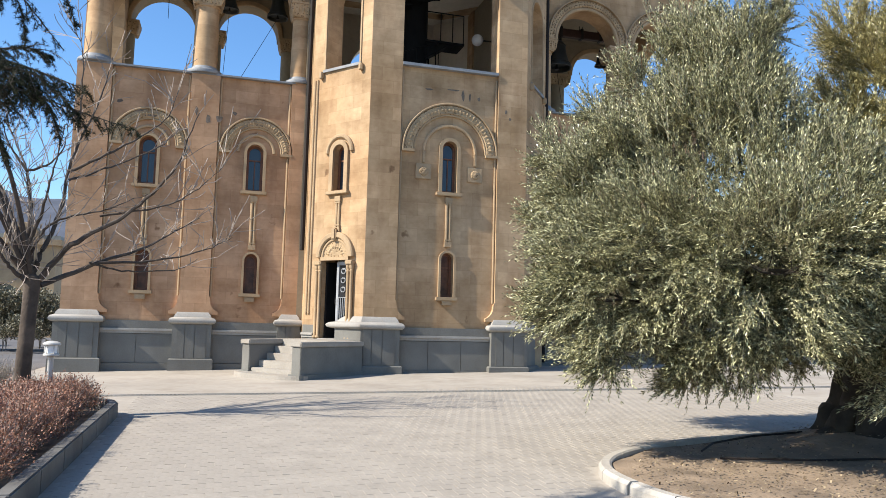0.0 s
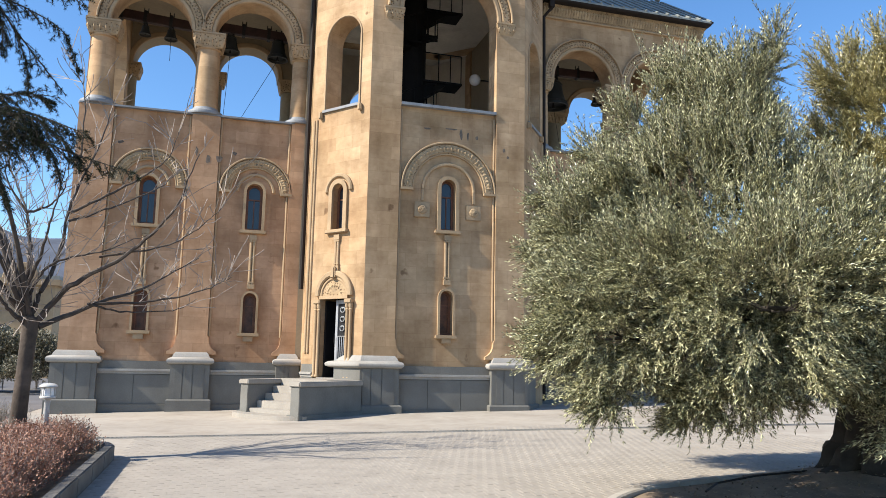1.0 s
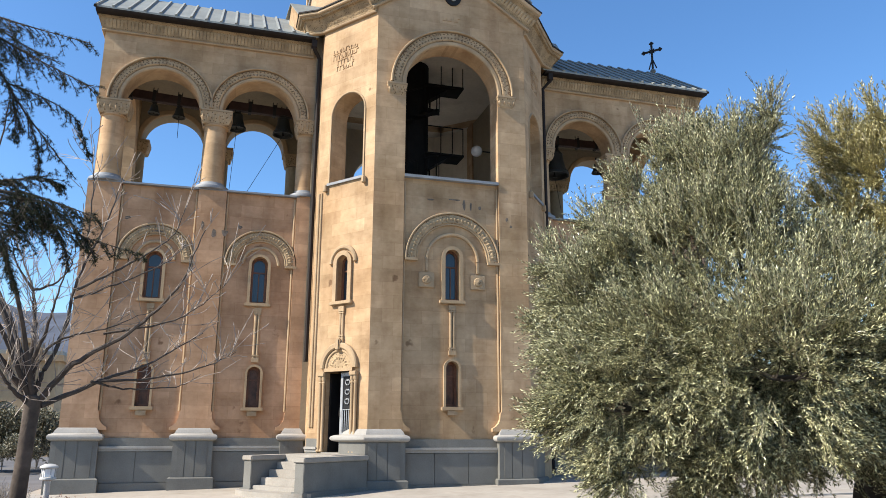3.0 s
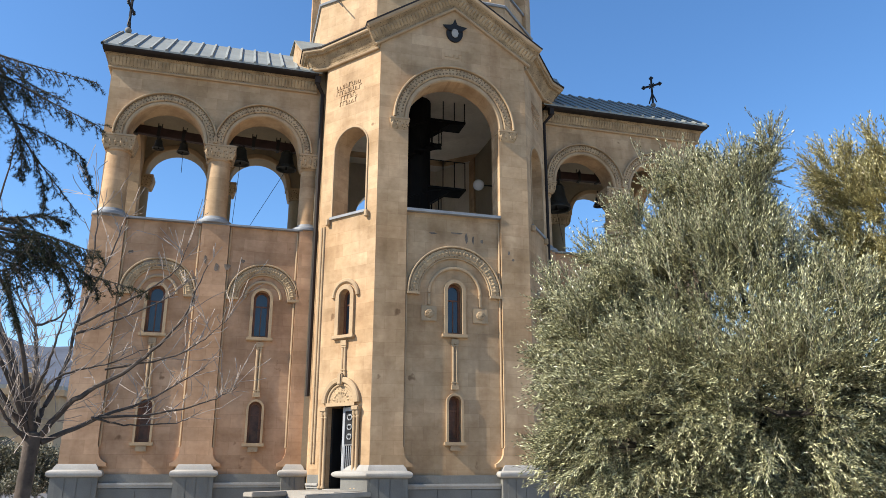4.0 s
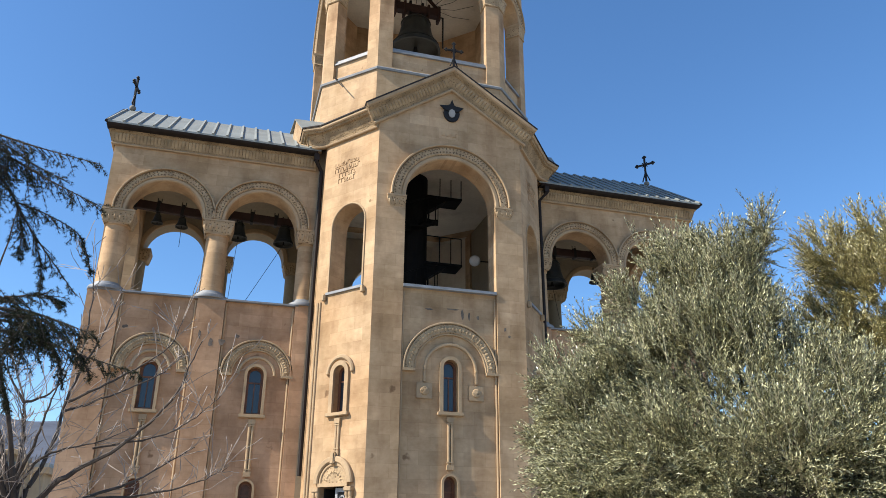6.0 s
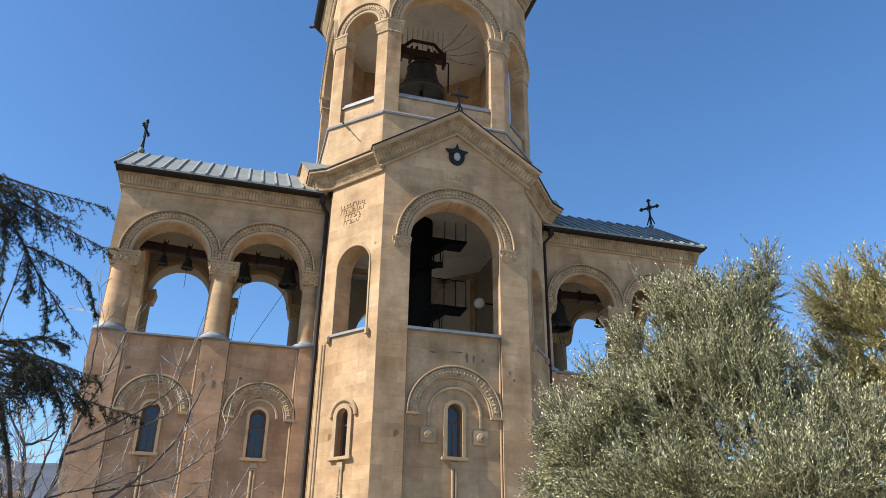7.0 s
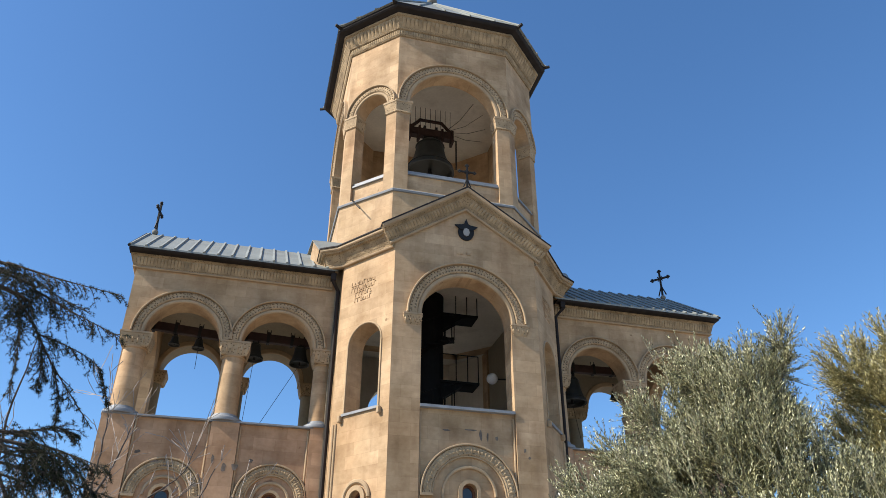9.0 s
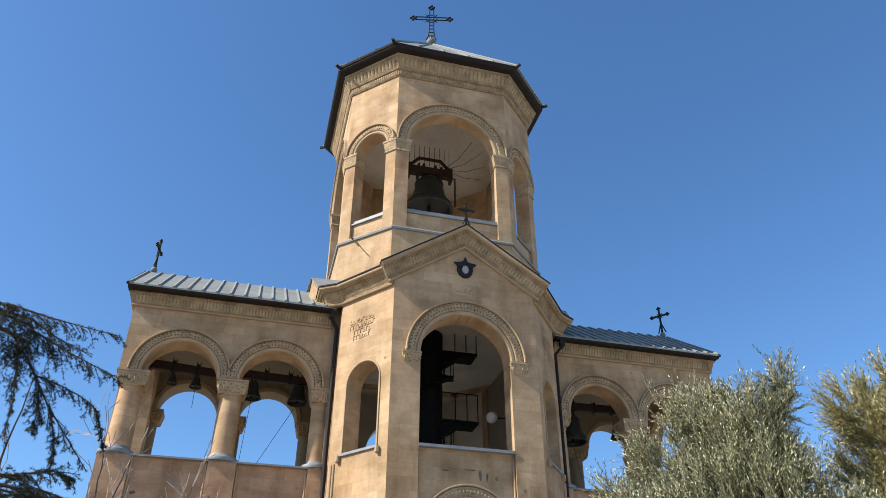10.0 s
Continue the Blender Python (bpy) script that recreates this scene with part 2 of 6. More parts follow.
def sweep(path, up, prof, closed=False, bm=None):
    """A moulding along a flat path. prof: (out, along up); out is to the right of the way, seen with up towards the eye."""
    b = bm if bm is not None else bmesh.new()
    path, up = [Vector(p) for p in path], Vector(up)
    n, rows = len(path), []
    for i, p in enumerate(path):
        a = path[(i - 1) % n] if closed or i else None
        c = path[(i + 1) % n] if closed or i < n - 1 else None
        d0 = (p - a).normalized() if a is not None else None
        d1 = (c - p).normalized() if c is not None else None
        n0 = (d0 or d1).cross(up)
        n1 = (d1 or d0).cross(up)
        m = (n0 + n1).normalized()
        m /= max(0.3, m.dot(n0))
        rows.append([b.verts.new(p + m * u + up * v) for u, v in prof])
    k = len(prof)
    for i in range(n if closed else n - 1):
        p, q = rows[i], rows[(i + 1) % n]
        for j in range(k):
            b.faces.new((p[j], p[(j + 1) % k], q[(j + 1) % k], q[j]))
    if not closed:
        b.faces.new(rows[0]), b.faces.new(rows[-1][::-1])
    return b


def lathe(prof, n=20, bm=None, cx=0.0, cy=0.0):
    b = bm if bm is not None else bmesh.new()
    rows = [[b.verts.new((cx + r * math.cos(2 * math.pi * i / n), cy + r * math.sin(2 * math.pi * i / n), z)) for i in range(n)] for r, z in prof]
    for p, q in zip(rows, rows[1:]):
        for i in range(n):
            b.faces.new((p[i], p[(i + 1) % n], q[(i + 1) % n], q[i]))
    b.faces.new(rows[0][::-1]), b.faces.new(rows[-1])
    return b


def tube(pts, radii, n=6, bm=None):
    """A tapering tube along points."""
    b = bm if bm is not None else bmesh.new()
    pts = [Vector(p) for p in pts]
    rows, ref = [], Vector((0.31, 0.17, 0.93))
    for i, p in enumerate(pts):
        d = (pts[min(i + 1, len(pts) - 1)] - pts[max(i - 1, 0)]).normalized()
        u = d.cross(ref)
        u = u.normalized() if u.length > 1e-3 else Vector((1, 0, 0))
        v = d.cross(u)
        r = radii[i] if isinstance(radii, (list, tuple)) else radii
        rows.append([b.verts.new(p + u * r * math.cos(2 * math.pi * k / n) + v * r * math.sin(2 * math.pi * k / n)) for k in range(n)])
    for p, q in zip(rows, rows[1:]):
        for k in range(n):
            b.faces.new((p[k], p[(k + 1) % n], q[(k + 1) % n], q[k]))
    b.faces.new(rows[0][::-1]), b.faces.new(rows[-1])
    return b


def wall_frame(p0, p1):
    """Local axes of a wall seen from outside: x from p0 to p1, y inwards."""
    d = (Vector(p1) - Vector(p0)).normalized()
    return Matrix(((d.x, -d.y, 0, p0[0]), (d.y, d.x, 0, p0[1]), (0, 0, 1, 0), (0, 0, 0, 1)))


def gz(x):
    """The ground rises a little to the east."""
    return 0.02 * (max(-16.0, min(16.0, x)) + 5.83)


# ---------------- ground ----------------
gb_ = bmesh.new()
xs = [-1500, -200, -60, -16, 16, 60, 200, 1500]
ys = [-1500, -200, -60, -30, 12, 60, 250, 1800]
gv = [[gb_.verts.new((x, y, gz(x) - (0.6 if y > 200 or abs(x) > 190 else 0))) for x in xs] for y in ys]
for j in range(len(ys) - 1):
    for i in range(len(xs) - 1):
        gb_.faces.new((gv[j][i], gv[j][i + 1], gv[j + 1][i + 1], gv[j + 1][i]))
ground = part("ground", gb_, PAVE, None)
tagged(ground, "pale sunlit paved courtyard, slightly dusty", "ground", kind="structure")

# ---------------- the tower ----------------
tower = thing("bell_tower", "yellow stone bell tower with arcaded wings and grey plinth", "bell tower")
A, D, UC, VW = 2.257, 5.118, 3.744, 2.752
UCC, VCC = 3.58, 3.41
CH = wall_frame((-UCC, -VCC), (-A, -D))
CH_LEN = math.hypot(UCC - A, D - VCC)
CHR = wall_frame((A, -D), (UCC, -VCC))
FR = wall_frame((-A, -D), (A, -D))
BACK = Matrix.Rotation(math.pi, 4, "Z")
ZC = 1.39


def window(parent, cx, z0, zs, r, m, y, fw=0.09, mullion=True):
    pane = glass if mullion else shutter
    """An arched window: stone frame, sill, wooden sash and panes, set into its opening."""
    w = part("window", slab([arch(cx, z0, zs, r + fw), arch(cx, z0 + 0.001, zs, r)], 0.10, y - 0.07), TRIM, parent, "arched window in a pale stone frame", m)
    part("sill", box(cx - r - fw - 0.06, y - 0.12, z0 - 0.10, cx + r + fw + 0.06, y + 0.02, z0 - 0.002, bevel=0.015), TRIM, w)
    t = 0.07
    b = slab([arch(cx, z0 + 0.005, zs, r - 0.002), arch(cx, z0 + t, zs, r - t)], 0.05, y + 0.16)
    part("sash", b, WOODF, w, "brown wooden sash")
    zm = z0 + (zs + r - z0) * 0.66
    part("transom", box(cx - r + t, y + 0.165, zm, cx + r - t, y + 0.205, zm + 0.04), WOODF, w)
    if mullion:
        part("mullion", box(cx - 0.014, y + 0.17, z0 + t, cx + 0.014, y + 0.2, zm), WOODF, w)
    part("pane", slab([arch(cx, z0 + t, zs, r - t + 0.005)], 0.01, y + 0.19), pane, w)
    return w


def stem(parent, cx, z0, z1, m, y):
    """The slim twin shaft between an upper and a lower window."""
    b = bmesh.new()
    for dx in (-0.045, 0.045):
        lathe([(0.04, z0 + 0.12), (0.04, z1 - 0.12)], 8, b, cx + dx, y - 0.02)
    box(cx - 0.1, y - 0.07, z1 - 0.14, cx + 0.1, y + 0.01, z1, b)
    box(cx - 0.1, y - 0.07, z0, cx + 0.1, y + 0.01, z0 + 0.13, b)
    for z in (z0 + 0.17, z1 - 0.19):
        box(cx - 0.095, y - 0.065, z, cx + 0.095, y + 0.01, z + 0.035, b)
    return part("twin_shaft", b, TRIM, parent, "slim twin stone shaft", m)


def pilaster_base(parent, loop, z_bottom=-0.25):
    """Grey plinth, and the pale rounded cap, round three sides of a pilaster. loop: its footprint, anticlockwise."""
    p3 = [Vector((x, y, 0)) for x, y in loop]
    b = sweep(p3, (0, 0, 1), [(0.12, z_bottom), (0.12, ZC - 0.14), (-0.1, ZC - 0.14), (-0.1, z_bottom)], True)
    base = part("plinth", b, BASALT, parent)
    a_, c_ = sorted(((loop[i], loop[i + 1]) for i in range(len(loop) - 1)), key=lambda e: -math.dist(*e))[0]
    for k in range(3):
        g0, g1 = (0.00, 0.27, 0.60)[k] + 0.012, (0.27, 0.60, 1.0)[k] - 0.012
        m_ = wall_frame((*a_, 0), (*c_, 0))
        ln_ = math.dist(a_, c_)
        part("panel", box(g0 * ln_, -0.134, 0.305, g1 * ln_, -0.119, ZC - 0.16, bevel=0.004), BASALT, base, "", m_)
    part("plinth_foot", sweep(p3, (0, 0, 1), [(0.118, z_bottom), (0.19, z_bottom), (0.19, 0.27), (0.16, 0.30), (0.118, 0.30)], True), BASALT, base)
    ridge = [(0.10, ZC - 0.16)] + [(0.14 + 0.085 * math.sin(radians(a)), ZC - 0.07 - 0.085 * math.cos(radians(a))) for a in range(0, 181, 30)]
    ridge += [(0.10, ZC + 0.03), (0.07, ZC + 0.10), (0.015, ZC + 0.17), (-0.1, ZC + 0.17)]
    part("plinth_cap", sweep(p3, (0, 0, 1), ridge, True), CAPSTONE, base, "pale weathered rounded plinth cap", smooth=True)
    return base


def pilaster_foot(parent, x, way, y0, y1, skin=STONE):
    """The curved foot where a pilaster widens over its plinth."""
    q = [(0.0, 1.5), (0.26 * way, 1.5), (0.26 * way, 1.58), (0.17 * way, 1.63), (0.09 * way, 1.71), (0.045 * way, 1.82), (0.03 * way, 1.98), (0.0, 2.02)]
    part("pilaster_foot", slab([[(x + u, z) for u, z in q]], y1 - y0, y0), skin, parent)


def plinth_run(parent, m, x0, x1, y):
    """The grey plinth of a recessed wall panel, with ledge and panel joints."""
    b = box(x0, y - 0.06, -0.3, x1, y + 0.2, 1.30)
    run = part("wall_plinth", b, BASALT, parent, "", m)
    b = box(x0, y - 0.14, 1.02, x1, y - 0.055, 1.09, bevel=0.01)
    box(x0, y - 0.10, 0.96, x1, y - 0.056, 1.018, b)
    part("ledge", b, CAPSTONE, run)
    part("plinth_foot", box(x0, y - 0.12, -0.3, x1, y - 0.058, 0.16), BASALT, run)
    n = max(1, round((x1 - x0) / 0.85))
    for i in range(n):
        u0, u1 = x0 + (x1 - x0) * i / n + 0.006, x0 + (x1 - x0) * (i + 1) / n - 0.006
        part("panel", box(u0, y - 0.085, 0.17, u1, y - 0.058, 0.94), BASALT, run)


def blind_arch(parent, m, cx, zs, r0, r1, y, label="carved blind arch over a window"):
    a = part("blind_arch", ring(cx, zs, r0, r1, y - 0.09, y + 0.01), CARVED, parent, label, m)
    tagged(part("carving", arc_carving(cx, zs, (r0 + r1) / 2, y - 0.088, (r1 - r0) * 0.85, 34), FRIEZE, a), kind="stuff")
    part("outer_bead", ring(cx, zs, r1 + 0.002, r1 + 0.05, y - 0.12, y + 0.01), TRIM, a)
    part("inner_bead", ring(cx, zs, r0 - 0.04, r0 - 0.002, y - 0.07, y + 0.01), TRIM, a)
    b = box(cx - r1 - 0.05, y - 0.13, zs - 0.07, cx - r0 + 0.03, y + 0.01, zs - 0.002)
    part("corbel", b, TRIM, a)
    part("corbel", box(cx + r0 - 0.03, y - 0.13, zs - 0.07, cx + r1 + 0.05, y + 0.01, zs - 0.002), TRIM, a)


def archivolt(parent, m, cx, zs, r0, r1, y=0.0, count=40):
    """The carved ring of an open arch, with beads."""
    w = r1 - r0
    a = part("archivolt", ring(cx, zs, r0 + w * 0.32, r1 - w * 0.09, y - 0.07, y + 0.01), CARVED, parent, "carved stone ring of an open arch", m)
    # diamonds coloured dark, to read as the shade inside drilled holes
    dots = arc_carving(cx, zs, r0 + w * 0.50, y - 0.068, w * 0.20, count)
    arc_carving(cx, zs, r0 + w * 0.76, y - 0.068, w * 0.20, count, 2, 178, dots)
    tagged(part("carving", dots, HOLE_SHADE, a), kind="stuff")
    part("outer_bead", ring(cx, zs, r1 - w * 0.09 + 0.002, r1 + 0.015, y - 0.135, y + 0.01), TRIM, a)
    part("inner_roll", ring(cx, zs, r0 + 0.002, r0 + w * 0.32 - 0.002, y - 0.045, y + 0.01), TRIM, a)


def carved_block(parent, m, x0, x1, y0, y1, z0, z1, label="carved stone capital"):
    """A flaring, carved impost block with a slab on top."""
    b = bmesh.new()
    t = 0.07
    pr = [(0.0, z0), (0.03, z0 + 0.04), (0.10, z1 - t - 0.01), (0.0, z1 - t - 0.01)]
    loop = [(x0 + 0.1, y0 + 0.1, 0), (x1 - 0.1, y0 + 0.1, 0), (x1 - 0.1, y1 - 0.1, 0), (x0 + 0.1, y1 - 0.1, 0)]
    sweep(loop, (0, 0, 1), pr, True, b)
    box(x0 + 0.11, y0 + 0.11, z0 + 0.01, x1 - 0.11, y1 - 0.11, z1 - t - 0.02, b)
    c = part("capital", b, CARVED, parent, label, m)
    b = bmesh.new()
    n = max(3, int((x1 - x0) / 0.14))
    for i in range(n):
        u = x0 + (x1 - x0) * (i + 0.5) / n
        zc = (z0 + z1 - t) / 2
        h, w = (z1 - z0 - t) * 0.42, (x1 - x0) / n * 0.42
        vs = [b.verts.new(p) for p in ((u - w, y0 + 0.05, zc), (u, y0 + 0.075, zc - h), (u + w, y0 + 0.05, zc), (u, y0 + 0.02, zc + h))]
        top = b.verts.new((u, y0 + 0.005, zc))
        for j in range(4):
            b.faces.new((vs[j], vs[(j + 1) % 4], top))
    tagged(part("carving", b, CARVED, c), kind="stuff")
    part("abacus", box(x0, y0, z1 - t, x1, y1, z1, bevel=0.012), TRIM, c)
    return c


def frieze(parent, m, x0, x1, z0, z1, y, out=0.10, step=0.16, tilt=0.0):
    """Upright carved leaves in a row, under an eave."""
    b = bmesh.new()
    n = max(1, int((x1 - x0) / step))
    for i in range(n):
        u, w = x0 + (x1 - x0) * (i + 0.5) / n, (x1 - x0) / n * 0.42
        vs = [b.verts.new(p) for p in ((u - w, y, z0), (u + w, y, z0), (u + w, y - tilt, z1 - w), (u, y - tilt, z1), (u - w, y - tilt, z1 - w))]
        top = b.verts.new((u, y - tilt * 0.6 - out * 0.35, z0 + (z1 - z0) * 0.6))
        for j in range(5):
            b.faces.new((vs[j], vs[(j + 1) % 5], top))
    return tagged(part("frieze", b, FRIEZE, parent, "row of carved leaves", m), kind="stuff")


# front and back faces
def front_face(m, name, skin=STONE):
    w = part(name, slab([rect(0.0, -0.3, 2 * A, 8.42), arch(A + 0.03, 5.0, 6.22, 0.21), arch(A + 0.03, 2.14, 3.16, 0.18)], 0.55, 0.12), skin, tower, "", m)
    up = [(0.0, 8.42), (A - 1.39, 8.42)] + [(A - 1.39 * math.cos(math.pi * i / 24), 11.22 + 1.39 * math.sin(math.pi * i / 24)) for i in range(25)]
    up += [(A + 1.39, 8.42), (2 * A, 8.42), (2 * A, 13.55), (A, 15.2), (0.0, 13.55)]
    u = part("upper_wall", slab([up], 0.67), skin, tower, "gabled upper wall with a large open arch", m)
    for x0 in (0.0, 2 * A - 0.86):
        part("pilaster", box(x0, 0.0, 1.5, x0 + 0.86, 0.118, 8.42), STONE, w)
    pilaster_foot(w, 0.861, 1, 0.0, 0.118), pilaster_foot(w, 2 * A - 0.861, -1, 0.0, 0.118)
    for x in (0.90, 2 * A - 0.90):
        part("roll_moulding", lathe([(0.032, 2.0), (0.032, 8.3)], 8, None, x, 0.085), TRIM, w, smooth=True)
    part("sill_flashing", box(A - 1.386, -0.03, 8.42, A + 1.386, 0.62, 8.5), LEAD, u)
    window(w, A + 0.03, 5.0, 6.22, 0.21, None, 0.12, 0.10)
    window(w, A + 0.03, 2.14, 3.16, 0.18, None, 0.12, 0.065, False)
    part("corbel", box(A - 0.1, 0.03, 1.92, A + 0.16, 0.13, 2.03), TRIM, w)
    stem(w, A + 0.03, 3.50, 4.86, None, 0.12)
    blind_arch(w, None, A + 0.03, 6.12, 1.05, 1.32, 0.12)
    r = part("blind_arch", ring(A + 0.03, 6.12, 0.70, 0.78, 0.05, 0.13), TRIM, w, "plain moulded inner blind arch")
    for s in (-1, 1):
        cx = A + 0.03 + s * 0.74
        part("shaft", box(cx - 0.04, 0.06, 5.78, cx + 0.04, 0.13, 6.118, bevel=0.012), TRIM, r)
        q = part("carved_square", box(cx - 0.22, 0.07, 5.33, cx + 0.22, 0.13, 5.75, bevel=0.015), TRIM, w, "square carved stone panel")
        bb = lathe([(0.13, 0.0), (0.11, 0.03), (0.02, 0.05)], 10)
        bmesh.ops.rotate(bb, verts=bb.verts[:], matrix=Matrix.Rotation(math.pi / 2, 3, "X"))
        bmesh.ops.translate(bb, verts=bb.verts[:], vec=(cx, 0.068, 5.54))
        part("rosette", bb, CARVED, q)
    archivolt(u, None, A, 11.22, 1.39, 1.84, 0.0, 46)
    carved_block(u, None, A - 1.95, A - 1.37, -0.10, 0.3, 10.85, 11.21)
    carved_block(u, None, A + 1.37, A + 1.95, -0.10, 0.3, 10.85, 11.21)
    # raking cornice
    path = [(-0.16, -0.001, 13.45), (A, -0.001, 15.06), (2 * A + 0.16, -0.001, 13.45)]
    prof = [(0, -0.1), (0, 0.05), (-0.06, 0.08), (-0.10, 0.06), (-0.16, 0.10), (-0.40, 0.20), (-0.44, 0.28), (-0.52, 0.30), (-0.58, 0.34), (-0.58, -0.1)]
    c = part("raking_cornice", sweep(path, (0, -1, 0), prof), BAND, u, "raking stone cornice of a gable")
    b = bmesh.new()
    for s in (-1, 1):
        run = Vector((A + 0.16, 0, 1.61))
        ln, d = run.length, run.normalized()
        nr = Vector((-d.z, 0, d.x))
        for i in range(26):
            t = (i + 0.5) / 26 * ln
            p = Vector((-0.16, 0, 13.45)) + d * t + nr * 0.27
            q = [p + d * 0.045 - nr * 0.10, p + d * 0.045 + nr * 0.10, p - d * 0.045 + nr * 0.10, p - d * 0.045 - nr * 0.10]
            vs = []
            for k, v in enumerate(q):
                x = v.x if s < 0 else 2 * A - v.x
                vs.append(b.verts.new((x, -0.112 if k in (0, 3) else -0.19, v.z)))
            x = p.x if s < 0 else 2 * A - p.x
            top = b.verts.new((x, -0.19, p.z))
            for k in range(4):
                b.faces.new((vs[k], vs[(k + 1) % 4], top))
    tagged(part("carving", b, FRIEZE, c), kind="stuff")
    part("fillet", sweep(path, (0, -1, 0), [(-0.47, 0.2), (-0.47, 0.315), (-0.50, 0.355), (-0.578, 0.365), (-0.578, 0.2)]), TRIM, c)
    part("lower_bead", sweep(path, (0, -1, 0), [(0.012, 0.0), (0.012, 0.085), (-0.02, 0.105), (-0.055, 0.085), (-0.055, 0.0)]), TRIM, c)
    part("verge", sweep(path, (0, -1, 0), [(-0.582, -0.1), (-0.582, 0.37), (-0.63, 0.37), (-0.63, -0.1)]), GUTTER, c)
    return w, u


fw, fu = front_face(FR, "front_wall")
front_face(BACK @ FR, "back_wall", LIME)

# emblem and inscriptions of the front gable
b = slab([[(A + 0.26 * math.sin(2 * math.pi * i / 20), 14.25 + 0.31 * math.cos(2 * math.pi * i / 20)) for i in range(20)]], 0.06, -0.06)
emb = part("emblem", b, IRON, fu, "dark metal emblem with pale centre")
part("emblem_star", slab([[(A, 14.72), (A + 0.08, 14.50), (A + 0.38, 14.46), (A + 0.2, 14.3), (A - 0.2, 14.3), (A - 0.38, 14.46), (A - 0.08, 14.50)]], 0.05, -0.09), IRON, emb)
part("emblem_centre", slab([[(A + 0.11 * math.sin(2 * math.pi * i / 8), 14.22 + 0.15 * math.cos(2 * math.pi * i / 8)) for i in range(8)]], 0.03, -0.092), CAPSTONE, emb)


def bars(parent, rows, m=None):
    """Raised letters that cannot be read: small hooks and strokes in rows (x0, x1, z, height)."""
    rnd = random.Random(5)
    b = bmesh.new()
    for x0, x1, z, h in rows:
        x = x0
        while x < x1 - 0.06:
            w = h * rnd.uniform(0.45, 0.75)
            box(x, -0.018, z, x + h * 0.17, 0.002, z + h * rnd.choice((0.75, 1.0)), b)
            k = 0.83 if rnd.random() < 0.4 else 0.0
            box(x + h * 0.171, -0.018, z + h * k, x + w, 0.002, z + h * (k + 0.17), b)
            if rnd.random() < 0.7 and not k:
                box(x + w - h * 0.16, -0.018, z + h * 0.171, x + w, 0.002, z + h * rnd.choice((0.55, 0.85)), b)
            x += w + h * 0.2
    return tagged(part("inscription", b, STONE, parent, "raised stone inscription, unreadable", m), kind="stuff")


bars(fu, [(A - 0.3, A + 0.3, 13.42, 0.13)])


# chamfer faces: an arched opening above, a window, and a door or a lower window
def chamfer_face(m, name, door, skin=STONE, flip=False):
    c = CH_LEN - 1.09 if flip else 1.09
    e = -1 if flip else 1
    low = rect(c - 0.46, 0.93, c + 0.54, 3.13) if door else arch(c, 2.14, 3.16, 0.18)
    w = part(name, slab([rect(0.0, -0.3, CH_LEN, 13.6), arch(c + 0.01, 8.45, 10.46, 0.63, 20), arch(c + 0.04 * e, 4.95, 6.02, 0.21), low], 0.6), skin, tower, "", m)
    # the moulded edge of the tall opening, and its sill
    part("arch_bead", ring(c + 0.01, 10.46, 0.64, 0.69, -0.03, 0.02), TRIM, w)
    for x in (c + 0.01 - 0.69, c + 0.01 + 0.64):
        part("jamb_bead", box(x, -0.03, 8.45, x + 0.05, 0.02, 10.459), TRIM, w)
    part("sill_flashing", box(c - 0.70, -0.06, 8.37, c + 0.72, 0.5, 8.445), LEAD, w)
    for x in (c - 0.80, c + 0.69):
        part("sill_bracket", box(x, -0.12, 8.20, x + 0.11, 0.0, 8.40, bevel=0.02), TRIM, w)
    for x in (0.07, 0.17):
        x = CH_LEN - x if flip else x
        part("roll_moulding", lathe([(0.04, 1.6), (0.04, 8.2)], 10, None, x, -0.005), TRIM, w, smooth=True)
    window(w, c + 0.04 * e, 4.95, 6.02, 0.21, None, 0.0, 0.13)
    part("hood", ring(c + 0.04 * e, 6.02, 0.39, 0.51, -0.08, 0.01), TRIM, w)
    stem(w, c + 0.06 * e, 3.82, 4.80, None, 0.0)
    return w, c


chw, CC = chamfer_face(CH, "chamfer_wall", True)
crw, CR = chamfer_face(CHR, "chamfer_wall", False, STONE, True)
chamfer_face(BACK @ CH, "chamfer_wall", False, LIME)
chamfer_face(BACK @ CHR, "chamfer_wall", False, LIME, True)
bars(chw, [(0.40, 1.46, 12.52, 0.15), (0.40, 1.46, 12.33, 0.15), (0.58, 1.25, 12.14, 0.15), (0.56, 1.28, 11.95, 0.15)])
bars(crw, [(0.75, 1.70, 12.52, 0.15), (0.75, 1.70, 12.33, 0.15), (0.80, 1.60, 12.14, 0.15), (0.85, 1.55, 11.95, 0.15)])

# the doorway in the left chamfer
DX = CC + 0.04
dw = part("doorway", ring(DX, 3.14, 0.52, 0.68, -0.12, 0.02), TRIM, chw, "arched doorway with twin shafts and carved lunette")
part("inner_roll", ring(DX, 3.14, 0.43, 0.518, -0.07, 0.02), TRIM, dw)
lun = part("lunette", slab([[(DX + 0.43 * math.cos(math.pi * i / 14), 3.14 + 0.43 * math.sin(math.pi * i / 14)) for i in range(15)]], 0.06, -0.04), CARVED, dw, "lunette of carved leaves")
tagged(part("carving", arc_carving(DX, 3.16, 0.26, -0.041, 0.16, 9), CARVED, lun), kind="stuff")
part("keystone", box(DX - 0.08, -0.17, 3.60, DX + 0.08, 0.0, 3.92, bevel=0.03), TRIM, dw)
part("lintel", box(DX - 0.52, -0.09, 3.05, DX + 0.52, 0.02, 3.139), TRIM, dw)
